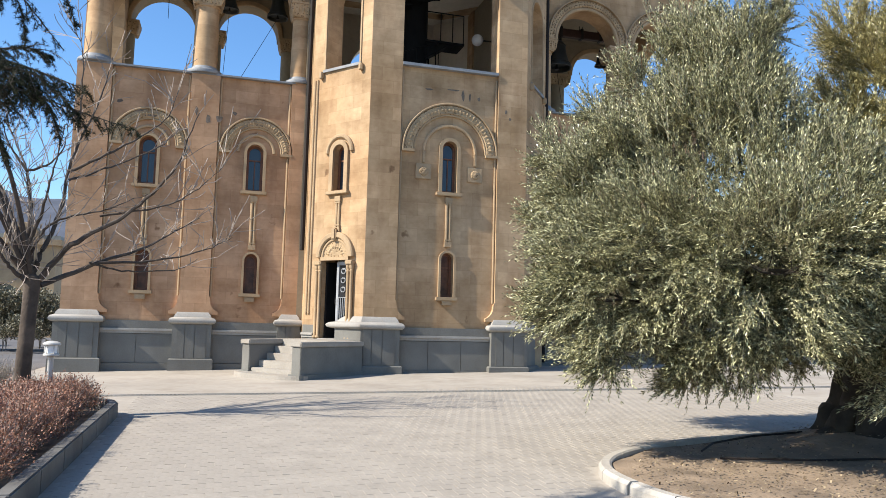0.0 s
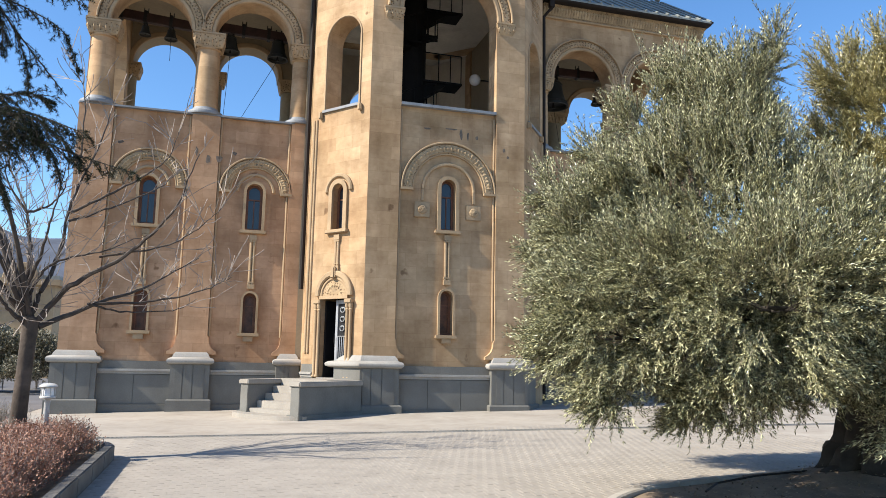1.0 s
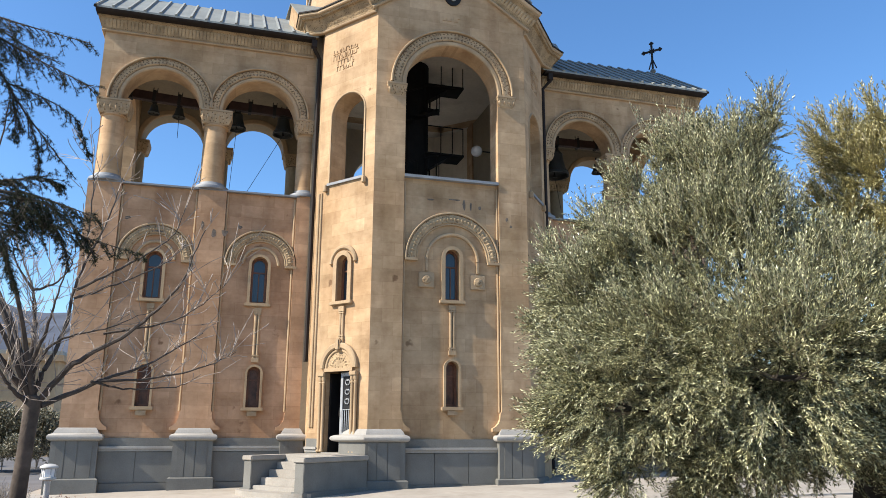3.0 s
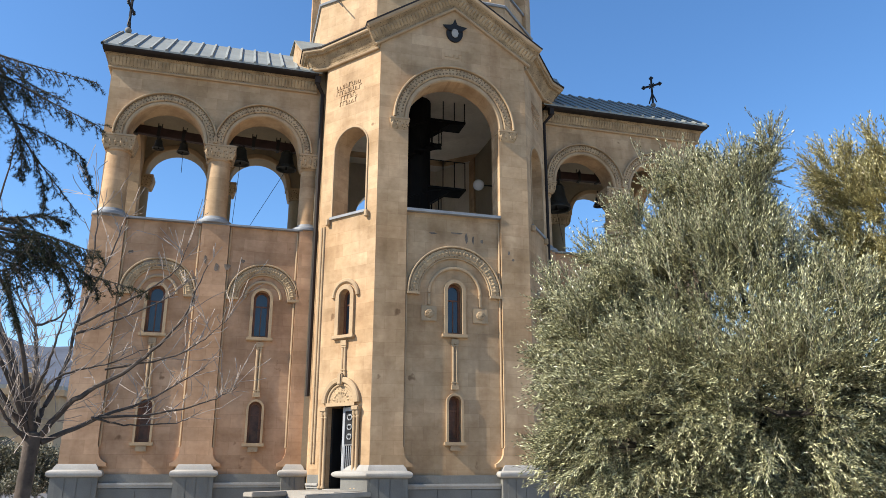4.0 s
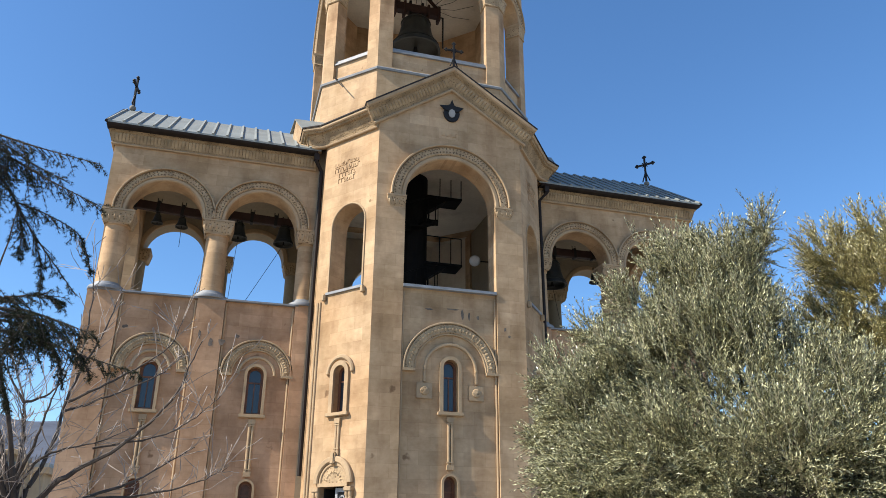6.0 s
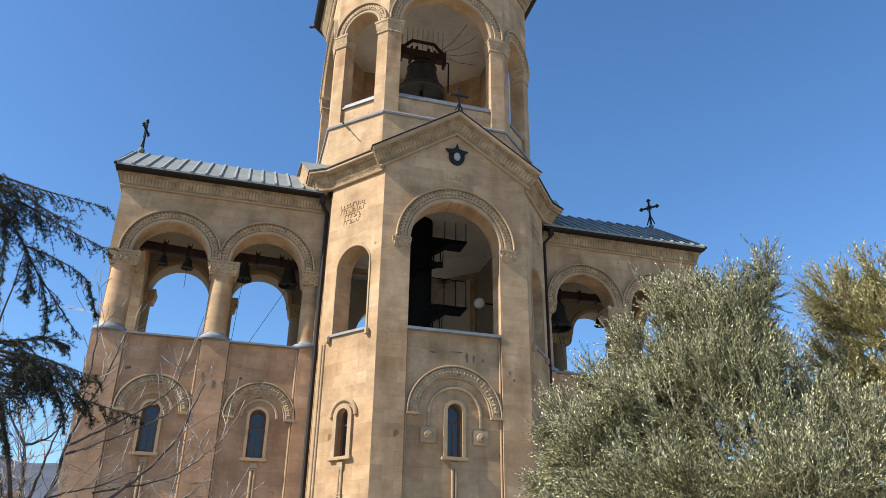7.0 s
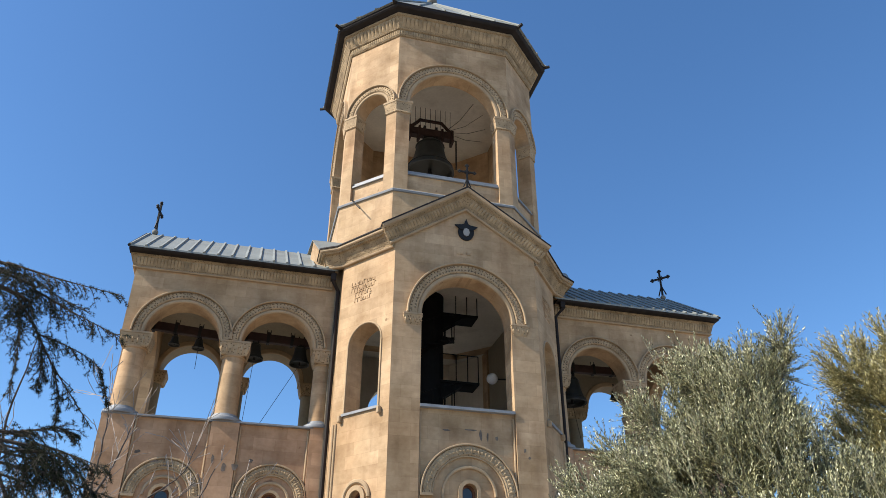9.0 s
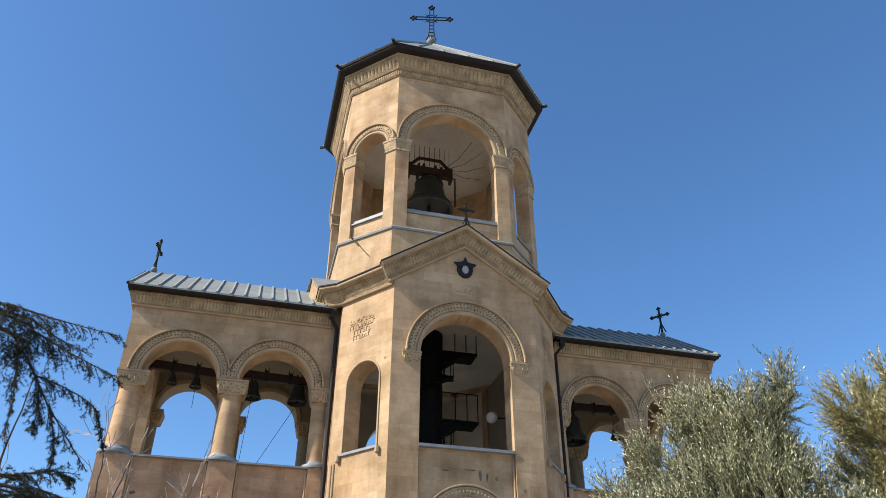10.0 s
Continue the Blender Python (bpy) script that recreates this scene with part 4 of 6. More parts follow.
for i in range(8):
    # one carved capital wraps round each corner pier
    cpt = Vector(octo[i])
    back = (cpt - Vector(octo[i - 1])).normalized()
    on = (Vector(octo[(i + 1) % 8]) - cpt).normalized()
    jb, jo = (0.436, 0.495) if i % 2 == 0 else (0.495, 0.436)
    pb, po = cpt - back * jb, cpt + on * jo
    path = [pb + Vector((-back.y, back.x)) * 0.5, pb, cpt, po, po + Vector((-on.y, on.x)) * 0.5]
    path = [(v.x, v.y, 0) for v in path]
    cap = part("capital", sweep(path, (0, 0, 1), [(-0.05, 19.90), (0.03, 19.90), (0.05, 19.93), (0.03, 19.97), (0.03, 20.0), (0.08, 20.33), (-0.05, 20.33)]), CARVED, tower, "carved capital round a corner pier")
    part("abacus", sweep(path, (0, 0, 1), [(-0.05, 20.332), (0.085, 20.332), (0.10, 20.35), (0.10, 20.43), (-0.05, 20.43)]), TRIM, cap)
o3 = [(x, y, 0) for x, y in octo]
led = part("drum_ledge", sweep(o3, (0, 0, 1), [(-0.05, 16.38), (0.06, 16.38), (0.08, 16.44), (0.0, 16.52), (-0.05, 16.52)], True), LEAD, tower, "lead-covered ledge")
cor = part("drum_cornice", sweep(o3, (0, 0, 1), [(-0.1, 23.72), (0.04, 23.72), (0.08, 23.78), (0.08, 23.99), (0.14, 24.02), (0.33, 24.48), (0.40, 24.52), (0.40, 24.6), (-0.1, 24.6)], True), BAND, tower, "carved octagonal cornice")
part("gutter", sweep(o3, (0, 0, 1), [(0.3, 24.605), (0.62, 24.66), (0.68, 24.72), (0.68, 24.86), (0.3, 24.80)], True), GUTTER, cor)
b = bmesh.new()
k = 1 + 0.70 / DD
rim = [b.verts.new((x * k, y * k, 24.84)) for x, y in octo]
tip = b.verts.new((0, 0, 30.3))
for i in range(8):
    b.faces.new((rim[i], rim[(i + 1) % 8], tip))
b.faces.new(rim[::-1])
dr = part("drum_roof", b, ROOF, tower, "eight-sided sheet-metal spire roof")
for i in range(8):
    x, y = octo[i]
    part("hip_seam", tube([(x * k, y * k, 24.88), (0, 0, 30.32)], 0.05, 5), ROOF, dr)
    part("corner_spout", tube([(x * k * 0.97, y * k * 0.97, 24.80), (x * k * 1.03, y * k * 1.03, 24.84)], 0.07, 6), GUTTER, dr)
    x2, y2 = octo[(i + 1) % 8]
    for j in range(1, 5 if i % 2 == 0 else 3):
        f = j / (5 if i % 2 == 0 else 3)
        q = Vector((x + (x2 - x) * f, y + (y2 - y) * f, 0)) * k
        g = 0.88
        part("seam", tube([(q.x, q.y, 24.88), (q.x * (1 - g), q.y * (1 - g), 24.88 + 5.44 * g)], 0.035, 4), ROOF, dr)
part("drum_floor", plate([(x * 0.9, y * 0.9) for x, y in octo], 16.4, 16.6), PLASTER, tower)
part("drum_ceiling", plate([(x * 0.9, y * 0.9) for x, y in octo], 23.4, 23.6), LIME, tower)
sc = thing("spire_cross", "large openwork dark iron cross on a ball above the spire", "cross", m=Matrix.Translation((0, 0, 30.55)) @ Matrix.Rotation(radians(-12), 4, "Z"))
CHX, CZX, CAX = 2.45, 1.62, 0.92
part("ball", lathe([(0.02, -0.36)] + [(0.24 * math.sin(math.pi * (i + 1) / 10), -0.14 - 0.24 * math.cos(math.pi * (i + 1) / 10)) for i in range(9)] + [(0.05, 0.12)], 18), BASALT, sc, smooth=True)
for e in (-1, 1):
    part("rail", tube([(e * 0.24, 0, 0.06), (e * 0.15, 0, 0.35), (e * 0.11, 0, 0.9), (e * 0.10, 0, CHX - 0.12)], 0.034, 6), IRON, sc)
    part("arm_rail", tube([(-CAX + 0.1, 0, CZX + e * 0.10), (CAX - 0.1, 0, CZX + e * 0.10)], 0.034, 6), IRON, sc)
for k in range(5):
    part("rung", tube([(-0.13, 0, 0.35 + k * 0.25), (0.13, 0, 0.35 + k * 0.25)], 0.026, 5), IRON, sc)
for x, z in ((-CAX, CZX), (CAX, CZX), (0, CHX)):
    for dx, dz in ((-0.11, 0), (0.11, 0), (0, 0.11), (0, -0.11)):
        bb = lathe([(0.03, -0.05), (0.075, -0.02), (0.075, 0.02), (0.03, 0.05)], 8)
        bmesh.ops.translate(bb, verts=bb.verts[:], vec=(x + dx, 0, z + dz))
        part("knob", bb, IRON, sc)
part("halo", tube([(0.27 * math.cos(math.pi * i / 10), 0, CZX + 0.27 * math.sin(math.pi * i / 10)) for i in range(21)], 0.03, 6), IRON, sc)
for k in range(4):
    a = math.pi / 4 + k * math.pi / 2
    part("ray", tube([(0.27 * math.cos(a), 0, CZX + 0.27 * math.sin(a)), (0.44 * math.cos(a), 0, CZX + 0.44 * math.sin(a))], [0.03, 0.012], 5), IRON, sc)
part("foot", tube([(0, 0, 0.0), (0, 0, 0.32)], [0.09, 0.05], 8), IRON, sc)
cross("gable_cross", Matrix.Translation((0, -D - 0.25, 15.86)), 0.85, "small ornate iron cross on the gable", False)

# ---------------- bells, stair and lamp inside ----------------
def bell(d, h, m, label, rope=None, yoke=True):
    """A bronze bell with lip, shoulder, crown, clapper; hung at its top (the origin)."""
    r = d / 2
    e = thing("bell", label, "bell", group="bells", m=m)
    prof = [(r * 0.90, -h * 0.99), (r, -h), (r * 0.99, -h * 0.93), (r * 0.82, -h * 0.78), (r * 0.66, -h * 0.52), (r * 0.58, -h * 0.27), (r * 0.52, -h * 0.14),
            (r * 0.40, -h * 0.07), (r * 0.18, -h * 0.045), (r * 0.16, 0.0)]
    b = bmesh.new()
    n = 28
    inner = [(q[0] * 0.90, q[1] - 0.01 * h) for q in prof[2:7]][::-1]
    rows = [[b.verts.new((a * math.cos(2 * math.pi * i / n), a * math.sin(2 * math.pi * i / n), z)) for i in range(n)] for a, z in inner + prof]
    for p, q in zip(rows, rows[1:]):
        for i in range(n):
            b.faces.new((p[i], p[(i + 1) % n], q[(i + 1) % n], q[i]))
    b.faces.new(rows[0]), b.faces.new(rows[-1])
    part("bell_body", b, BRONZE, e, smooth=True)
    for z in (-h * 0.86, -h * 0.2):
        rr = r * (0.91 if z < -h * 0.5 else 0.57)
        part("band", lathe([(rr, z - 0.012 * h), (rr + 0.02 * d, z), (rr, z + 0.012 * h)], 24), BRONZE, e)
    part("clapper", tube([(0, 0, -h * 0.2), (0, 0, -h * 0.9), (0, 0, -h * 1.05)], [0.02 * d, 0.035 * d, 0.07 * d], 8), IRON, e)
    part("crown", tube([(-r * 0.25, 0, -0.02 * h), (-r * 0.22, 0, h * 0.12), (r * 0.22, 0, h * 0.12), (r * 0.25, 0, -0.02 * h)], 0.05 * d, 6), IRON, e)
    part("strap", box(-r * 0.3, -0.05 * d, h * 0.02, -r * 0.2, 0.05 * d, h * 0.42), IRON, e)
    part("strap", box(r * 0.2, -0.05 * d, h * 0.02, r * 0.3, 0.05 * d, h * 0.42), IRON, e)
    if rope:
        part("rope", tube([(0, 0, -h * 1.02), rope], 0.008, 5), IRON, e, "thin bell rope")
    return e


def bell_beam(p0, p1, label):
    p0, p1 = Vector(p0), Vector(p1)
    e = thing("bell_beam", label, "beam", group="bell beams")
    d = (p1 - p0).normalized()
    m = Matrix.Translation(p0) @ d.to_track_quat("X", "Z").to_matrix().to_4x4()
    ln = (p1 - p0).length
    part("girder", box(0, -0.1, -0.14, ln, 0.1, 0.14, bevel=0.015), RUST, e, "rusty steel girder", m)
    for i, f in enumerate((0.08, 0.35, 0.65, 0.92)):
        part("bracket", box(ln * f - 0.05, -0.12, -0.18, ln * f + 0.05, 0.12, 0.20, bevel=0.01), IRON, e, "", m)
        for k in (-0.06, 0.06):
            part("bolt", tube([(ln * f + k, 0, 0.15), (ln * f + k, 0, 0.32)], 0.014, 5), IRON, e, "", m)
    return e


YB = -0.9
bell_beam((-9.45, YB, 11.78), (-6.95, YB, 11.62), "rusty steel bell girder across an open arch")
bell_beam((-6.55, YB, 11.74), (-3.95, YB, 11.66), "rusty steel bell girder with heavy ends")
bell_beam((4.3, YB, 11.75), (7.0, YB, 11.80), "rusty steel bell girder in the shaded arcade")
bell(0.36, 0.33, Matrix.Translation((-8.55, YB, 11.50)), "small dark bronze bell hanging from a girder")
bell(0.40, 0.36, Matrix.Translation((-7.80, YB, 11.48)), "small dark bronze bell with a rope", (0.0, 0.1, -1.0))
bell(0.60, 0.60, Matrix.Translation((-6.02, YB, 11.54)), "medium dark bronze bell with a long rope", (-0.1, 0.3, -2.6))
bell(0.66, 0.70, Matrix.Translation((-4.55, YB, 11.60)), "larger dark bronze bell with a slanting rope", (-1.1, 0.3, -2.8))
bell(1.05, 1.02, Matrix.Translation((5.12, YB, 11.47)), "large dark bronze bell in the shaded arcade", (0.3, 0.2, -2.2))
bell(0.46, 0.42, Matrix.Translation((6.85, YB, 11.15)), "small dark bronze bell in the shaded arcade")
big = bell(2.05, 1.72, Matrix.Translation((0.0, 0.0, 21.88)), "great dark bronze bell inside the drum")

# yoke of the great bell
yk = thing("bell_yoke", "rusty steel yoke frame holding the great bell", "bell yoke")
part("beam", box(-0.95, -0.16, 22.05, 1.0, 0.16, 22.42, bevel=0.02), RUST, yk)
part("top_strut", tube([(-0.9, 0, 22.45), (-0.45, 0, 22.95), (0.5, 0, 22.95), (0.95, 0, 22.45)], 0.08, 6), RUST, yk)
for x in (-0.9, -0.5, 0.5, 0.95):
    part("hanger", box(x - 0.05, -0.2, 21.85, x + 0.05, 0.2, 22.5, bevel=0.01), RUST, yk)
part("lever", tube([(0.95, 0, 22.1), (1.15, 0, 22.1), (1.15, 0, 20.6)], 0.035, 6), IRON, yk, "bent iron lever")
for i in range(9):
    x = -0.9 + i * 0.22
    part("cable", tube([(x, -0.1, 22.5), (x - 0.05, -0.3, 23.4)], 0.012, 4), IRON, yk)
for k, (x, y) in enumerate(((1.6, -1.2), (2.2, -0.6), (2.6, 0.3), (2.7, 1.2))):
    part("cable", tube([(0.6, -0.1, 22.4), (0.6 + (x - 0.6) * 0.55, y * 0.5, 22.75), (x, y, 23.3)], 0.012, 4), IRON, yk)

# spiral stair in the belfry
st = thing("spiral_stair", "dark iron spiral staircase inside the belfry", "staircase")
SX, SY = -0.40, -1.5
part("post", lathe([(0.30, 8.35), (0.30, 15.6)], 14, None, SX, SY), STAIRM, st)
for i in range(44):
    a, z = radians(200 + i * 24), 8.5 + i * 0.165
    b = bmesh.new()
    pts = []
    for da, r in ((-13, 0.28), (13, 0.28), (13, 1.0), (-13, 1.0)):
        q = a + radians(da)
        pts.append((SX + r * math.cos(q), SY + r * math.sin(q)))
    vs = [b.verts.new((x, y, z)) for x, y in pts] + [b.verts.new((x, y, z + 0.045)) for x, y in pts]
    b.faces.new(vs[:4][::-1]), b.faces.new(vs[4:])
    for j in range(4):
        b.faces.new((vs[j], vs[(j + 1) % 4], vs[4 + (j + 1) % 4], vs[4 + j]))
    part("step", b, STAIRM, st)
    x, y = SX + 0.97 * math.cos(a), SY + 0.97 * math.sin(a)
    part("baluster", tube([(x, y, z + 0.04), (x, y, z + 0.95)], 0.016, 5), STAIRM, st)
part("handrail", tube([(SX + 0.97 * math.cos(radians(200 + i * 12)), SY + 0.97 * math.sin(radians(200 + i * 12)), 9.45 + i * 0.0825) for i in range(88)], 0.025, 5), STAIRM, st)
part("drum_guard", lathe([(0.60, 8.4), (0.60, 15.0)], 20, None, SX, SY), STAIRM, st, "dark sheet-metal core of the stair")
for z, h in ((12.85, 1.0), (10.40, 1.0)):
    lg = part("landing", box(SX + 0.25, SY - 0.45, z, SX + 1.75, SY + 0.35, z + 0.07), STAIRM, st)
    part("landing_bracket", slab([[(SX + 0.25, z - 0.7), (SX + 1.2, z - 0.05), (SX + 1.7, z - 0.01), (SX + 0.25, z - 0.01)]], 0.5, SY - 0.4), STAIRM, lg)
    for x in (SX + 0.95, SX + 1.35, SX + 1.72):
        part("rail_post", tube([(x, SY - 0.43, z + 0.05), (x, SY - 0.43, z + h)], 0.018, 5), STAIRM, lg)
    part("rail", tube([(SX + 0.3, SY - 0.43, z + h), (SX + 1.72, SY - 0.43, z + h)], 0.02, 5), STAIRM, lg)
gl = thing("globe_lamp", "round white globe lamp on a wall bracket", "lamp")
gx, gy, gzz = 2.10, -1.05, 11.02
part("globe", lathe([(0.03, gzz - 0.2)] + [(0.2 * math.sin(math.pi * (i + 1) / 12), gzz - 0.2 * math.cos(math.pi * (i + 1) / 12)) for i in range(11)], 20, None, gx, gy), GLOBE, gl, smooth=True)
part("bracket", tube([(gx, gy, gzz), (gx + 0.5, gy + 0.05, gzz + 0.03), (3.14, gy + 0.1, gzz + 0.03)], 0.025, 6), IRON, gl)

# ---------------- entrance steps ----------------
steps = thing("entrance_steps", "grey stone entrance steps with low parapet walls", "steps", m=CH)


def nbox(s0, s1, n0, n1, z0, z1, bev=0.012):
    return box(s0, -n1, z0, s1, -n0, z1, bevel=bev)


part("landing", nbox(0.36, 2.04, 0.0, 1.10, -0.3, 0.93), STEPM, steps)
for i in range(4):
    part("step", nbox(0.36, 2.04, 1.10 + i * 0.25, 1.10 + (i + 1) * 0.25, -0.3, 0.75 - 0.175 * i), STEPM, steps)
loop = [(0.12, -2.0)] + [(1.17 + 1.25 * math.cos(radians(180 + k * 9)), -2.12 + 0.52 * math.sin(radians(180 + k * 9))) for k in range(21)] + [(2.30, -2.0)]
part("bottom_step", plate(loop, -0.3, 0.13), STEPM, steps, "wide rounded bottom step")
for s0, s1, n1 in ((2.04, 2.34, 2.30), (0.08, 0.36, 2.16)):
    pw = part("parapet", nbox(s0, s1, 0.16, n1, -0.3, 0.80), BASALT, steps, "low grey parapet wall")
    part("coping", nbox(s0 - 0.04, s1 + 0.04, 0.14, n1 + 0.04, 0.80, 0.92, 0.02), STEPM, pw)
    part("foot", nbox(s0 - 0.05, s1 + 0.05, 0.16, n1 + 0.06, -0.3, 0.16), BASALT, pw)


# ---------------- foliage tools ----------------
def quads(name, verts, material, parent, label=""):
    """Many small four-cornered leaves from an (n, 4, 3) array, as one mesh."""
    n = len(verts)
    me = bpy.data.meshes.new(name)
    me.vertices.add(n * 4), me.loops.add(n * 4), me.polygons.add(n)
    me.vertices.foreach_set("co", np.ascontiguousarray(verts, dtype=np.float32).ravel())
    me.loops.foreach_set("vertex_index", np.arange(n * 4, dtype=np.int32))
    me.polygons.foreach_set("loop_start", np.arange(0, n * 4, 4, dtype=np.int32))
    me.update(calc_edges=True)
    me.materials.append(material)
    ob = new(name, me)
    if parent is not None:
        ob.parent = parent
    tagged(ob, label, kind="stuff")
    return ob


def unit(v):
    return v / np.maximum(np.linalg.norm(v, axis=-1, keepdims=True), 1e-6)


def leaves_on(base, way, length, per, size, width, rng, spread=0.9):
    """Leaves along straight shoots: base, way and length of each shoot."""
    n = len(base)
    f = (np.arange(per) + 0.5) / per
    f = np.clip(f[None, :] + rng.normal(0, 0.03, (n, per)), 0, 1.02)
    side = unit(np.cross(way, rng.normal(size=(n, 3))))
    side2 = np.cross(way, side)
    ang = np.arange(per)[None, :] * 1.65 + rng.uniform(0, 6.28, (n, 1))
    out = np.cos(ang)[..., None] * side[:, None] + np.sin(ang)[..., None] * side2[:, None]
    p = base[:, None] + way[:, None] * (f * length[:, None])[..., None]
    p[..., 2] -= 0.06 * (f ** 2) * length[:, None]
    d = unit(way[:, None] * 1.0 + out * spread + rng.normal(0, 0.12, (n, per, 3)))
    w = unit(np.cross(d, np.array([-0.25, -0.15, 0.8]) + rng.normal(0, 0.48, (n, per, 3))))
    ls = size * rng.uniform(0.7, 1.2, (n, per, 1))
    ws = width * rng.uniform(0.8, 1.2, (n, per, 1))
    q = np.stack([p, p + d * ls * 0.5 + w * ws, p + d * ls, p + d * ls * 0.5 - w * ws], axis=2)
    return q.reshape(-1, 4, 3)


def twig_quads(base, way, length, r):
    side = unit(np.cross(way, np.array([0.2, 0.3, 0.9])))
    tip = base + way * length[:, None]
    tip[:, 2] -= 0.10 * length
    return np.stack([base - side * r, base + side * r, tip + side * r * 0.4, tip - side * r * 0.4], axis=1)


def olive_crown(blobs, sprays, seed, floor=0.0, each=8, gaps=0.10):
    """Sprays of leafy shoots over the lobes of a crown, with gaps between the clumps: base, way and length of each shoot."""
    rng = np.random.default_rng(seed)
    bl = np.array(blobs)
    mid = bl[:, :3].mean(0)
    wgt = bl[:, 3] ** 2
    roots, outs, deep = [], [], []
    while len(roots) < sprays:
        k = rng.choice(len(bl), p=wgt / wgt.sum())
        d = rng.normal(size=3)
        d /= np.linalg.norm(d)
        p = bl[k, :3] + d * max(0.12, bl[k, 3] - 0.12) * rng.uniform(0.45, 1.0) ** 0.6
        inside = (bl[:, 3] - 0.12 - np.linalg.norm(bl[:, :3] - p, axis=1)).max()
        if p[2] < floor or (inside > 0.40 and rng.uniform() < 0.62):
            continue
        clump = noise.noise(Vector(p * 2.3)) + 0.6 * noise.noise(Vector(p * 5.1 + 7.0))
        if clump < gaps and rng.uniform() < 0.80:
            continue
        roots.append(p), outs.append(unit(d * 0.75 + unit(p - mid) * 0.6)), deep.append(inside)
    root, out, deep = np.array(roots), np.array(outs), np.array(deep)
    m = len(root)
    top = (out[:, 2] > 0.25) & (deep < 0.25)
    tall = top & (rng.uniform(size=m) < 0.30)
    main = unit(out * 1.1 + np.array([-0.15, 0, 0.16]) + rng.normal(0, 0.22, (m, 3)) + top[:, None] * np.array([-0.18, 0, 0.35]) + tall[:, None] * np.array([0, 0, 0.9]))
    low = root[:, 2] < 1.5
    main[low, 2] = np.clip(main[low, 2] - 0.1, -0.22, 0.5)
    main = unit(main)
    span = rng.uniform(0.20, 0.42, m) * np.where(tall, 1.6, 1.0)
    root = root - main * (span * 0.55)[:, None]
    f = rng.uniform(0, 1, (m, each))
    base = root[:, None] + main[:, None] * (f * span[:, None])[..., None]
    way = unit(main[:, None] * 1.25 + rng.normal(0, 0.36, (m, each, 3)) + np.array([0, 0, 0.08]))
    length = rng.uniform(0.16, 0.34, (m, each)) * np.where(tall, 1.3, 1.0)[:, None]
    base, way, length = base.reshape(-1, 3), way.reshape(-1, 3), length.ravel()
    ok = base[:, 2] + np.minimum(0, way[:, 2]) * length > floor
    return base[ok], way[ok], length[ok], rng


def branchy(bm, p, d, length, r, depth, rnd, droop=0.0, spread=0.8, kids=3, wob=0.25):
    """A branch that bends and forks."""
    pts, rad, n = [Vector(p)], [r], 5
    q, w = Vector(p), Vector(d).normalized()
    for i in range(n):
        w = (w + Vector((rnd.gauss(0, wob), rnd.gauss(0, wob), rnd.gauss(0, wob) - droop)) * 0.5).normalized()
        q = q + w * (length / n)
        pts.append(q.copy()), rad.append(max(0.0058, r * (1 - 0.75 * (i + 1) / n)))
    tube(pts, rad, 5 if r > 0.012 else 3, bm)
    ends = [(pts[-1], w)]
    if depth > 0:
        for k in range(kids):
            i = rnd.randint(1, n)
            side = Vector((rnd.gauss(0, 1), rnd.gauss(0, 1), rnd.gauss(0.25, 0.8))).normalized()
            w2 = (w + side * spread).normalized()
            ends += branchy(bm, pts[i], w2, length * rnd.uniform(0.45, 0.75), max(0.003, rad[i] * 0.7), depth - 1, rnd, droop, spread, kids, wob)
    return ends


# ---------------- olive trees ----------------
def limb_mesh(p0, targets, r0, rnd):
    bm = bmesh.new()
    for t in targets:
        a, c = Vector(p0), Vector(t)
        mid = [a.lerp(c, f) + Vector((rnd.gauss(0, 0.12), rnd.gauss(0, 0.12), 0.25 * math.sin(f * 3.14))) for f in (0.25, 0.5, 0.75)]
        tube([a, *mid, c], [r0, r0 * 0.75, r0 * 0.5, r0 * 0.3, 0.012], 7, bm)
        for k in range(5):
            m0 = mid[1].lerp(c, rnd.random())
            branchy(bm, m0, (c - a) + Vector((rnd.gauss(0, 1.2), rnd.gauss(0, 1.2), rnd.gauss(0.1, 0.8))), 0.55, r0 * 0.16, 1, rnd)
    return bm


# lobes of the crown: centre and radius
OUTER = [
    (-0.40, -16.10, 5.15, 0.32), (-0.05, -16.30, 5.40, 0.36), (-0.74, -15.90, 4.75, 0.32), (-1.02, -15.50, 4.40, 0.32), (-1.55, -15.50, 3.75, 0.40),
    (-1.16, -15.50, 3.25, 0.64), (-1.36, -15.41, 2.80, 0.66), (-0.55, -15.85, 3.80, 0.66), (-0.22, -16.05, 4.40, 0.52),
    (0.03, -16.24, 4.80, 0.56), (0.32, -16.66, 5.10, 0.48), (0.60, -16.92, 5.28, 0.27), (0.68, -17.02, 5.62, 0.15),
    (0.10, -16.35, 5.12, 0.38), (0.30, -16.72, 4.72, 0.55), (-2.12, -17.01, 2.14, 0.47), (-1.92, -17.39, 1.78, 0.72),
    (-0.08, -16.41, 2.98, 1.51), (0.58, -17.18, 3.14, 1.14), (0.48, -17.89, 2.33, 1.39), (-0.82, -17.66, 1.80, 0.99),
]
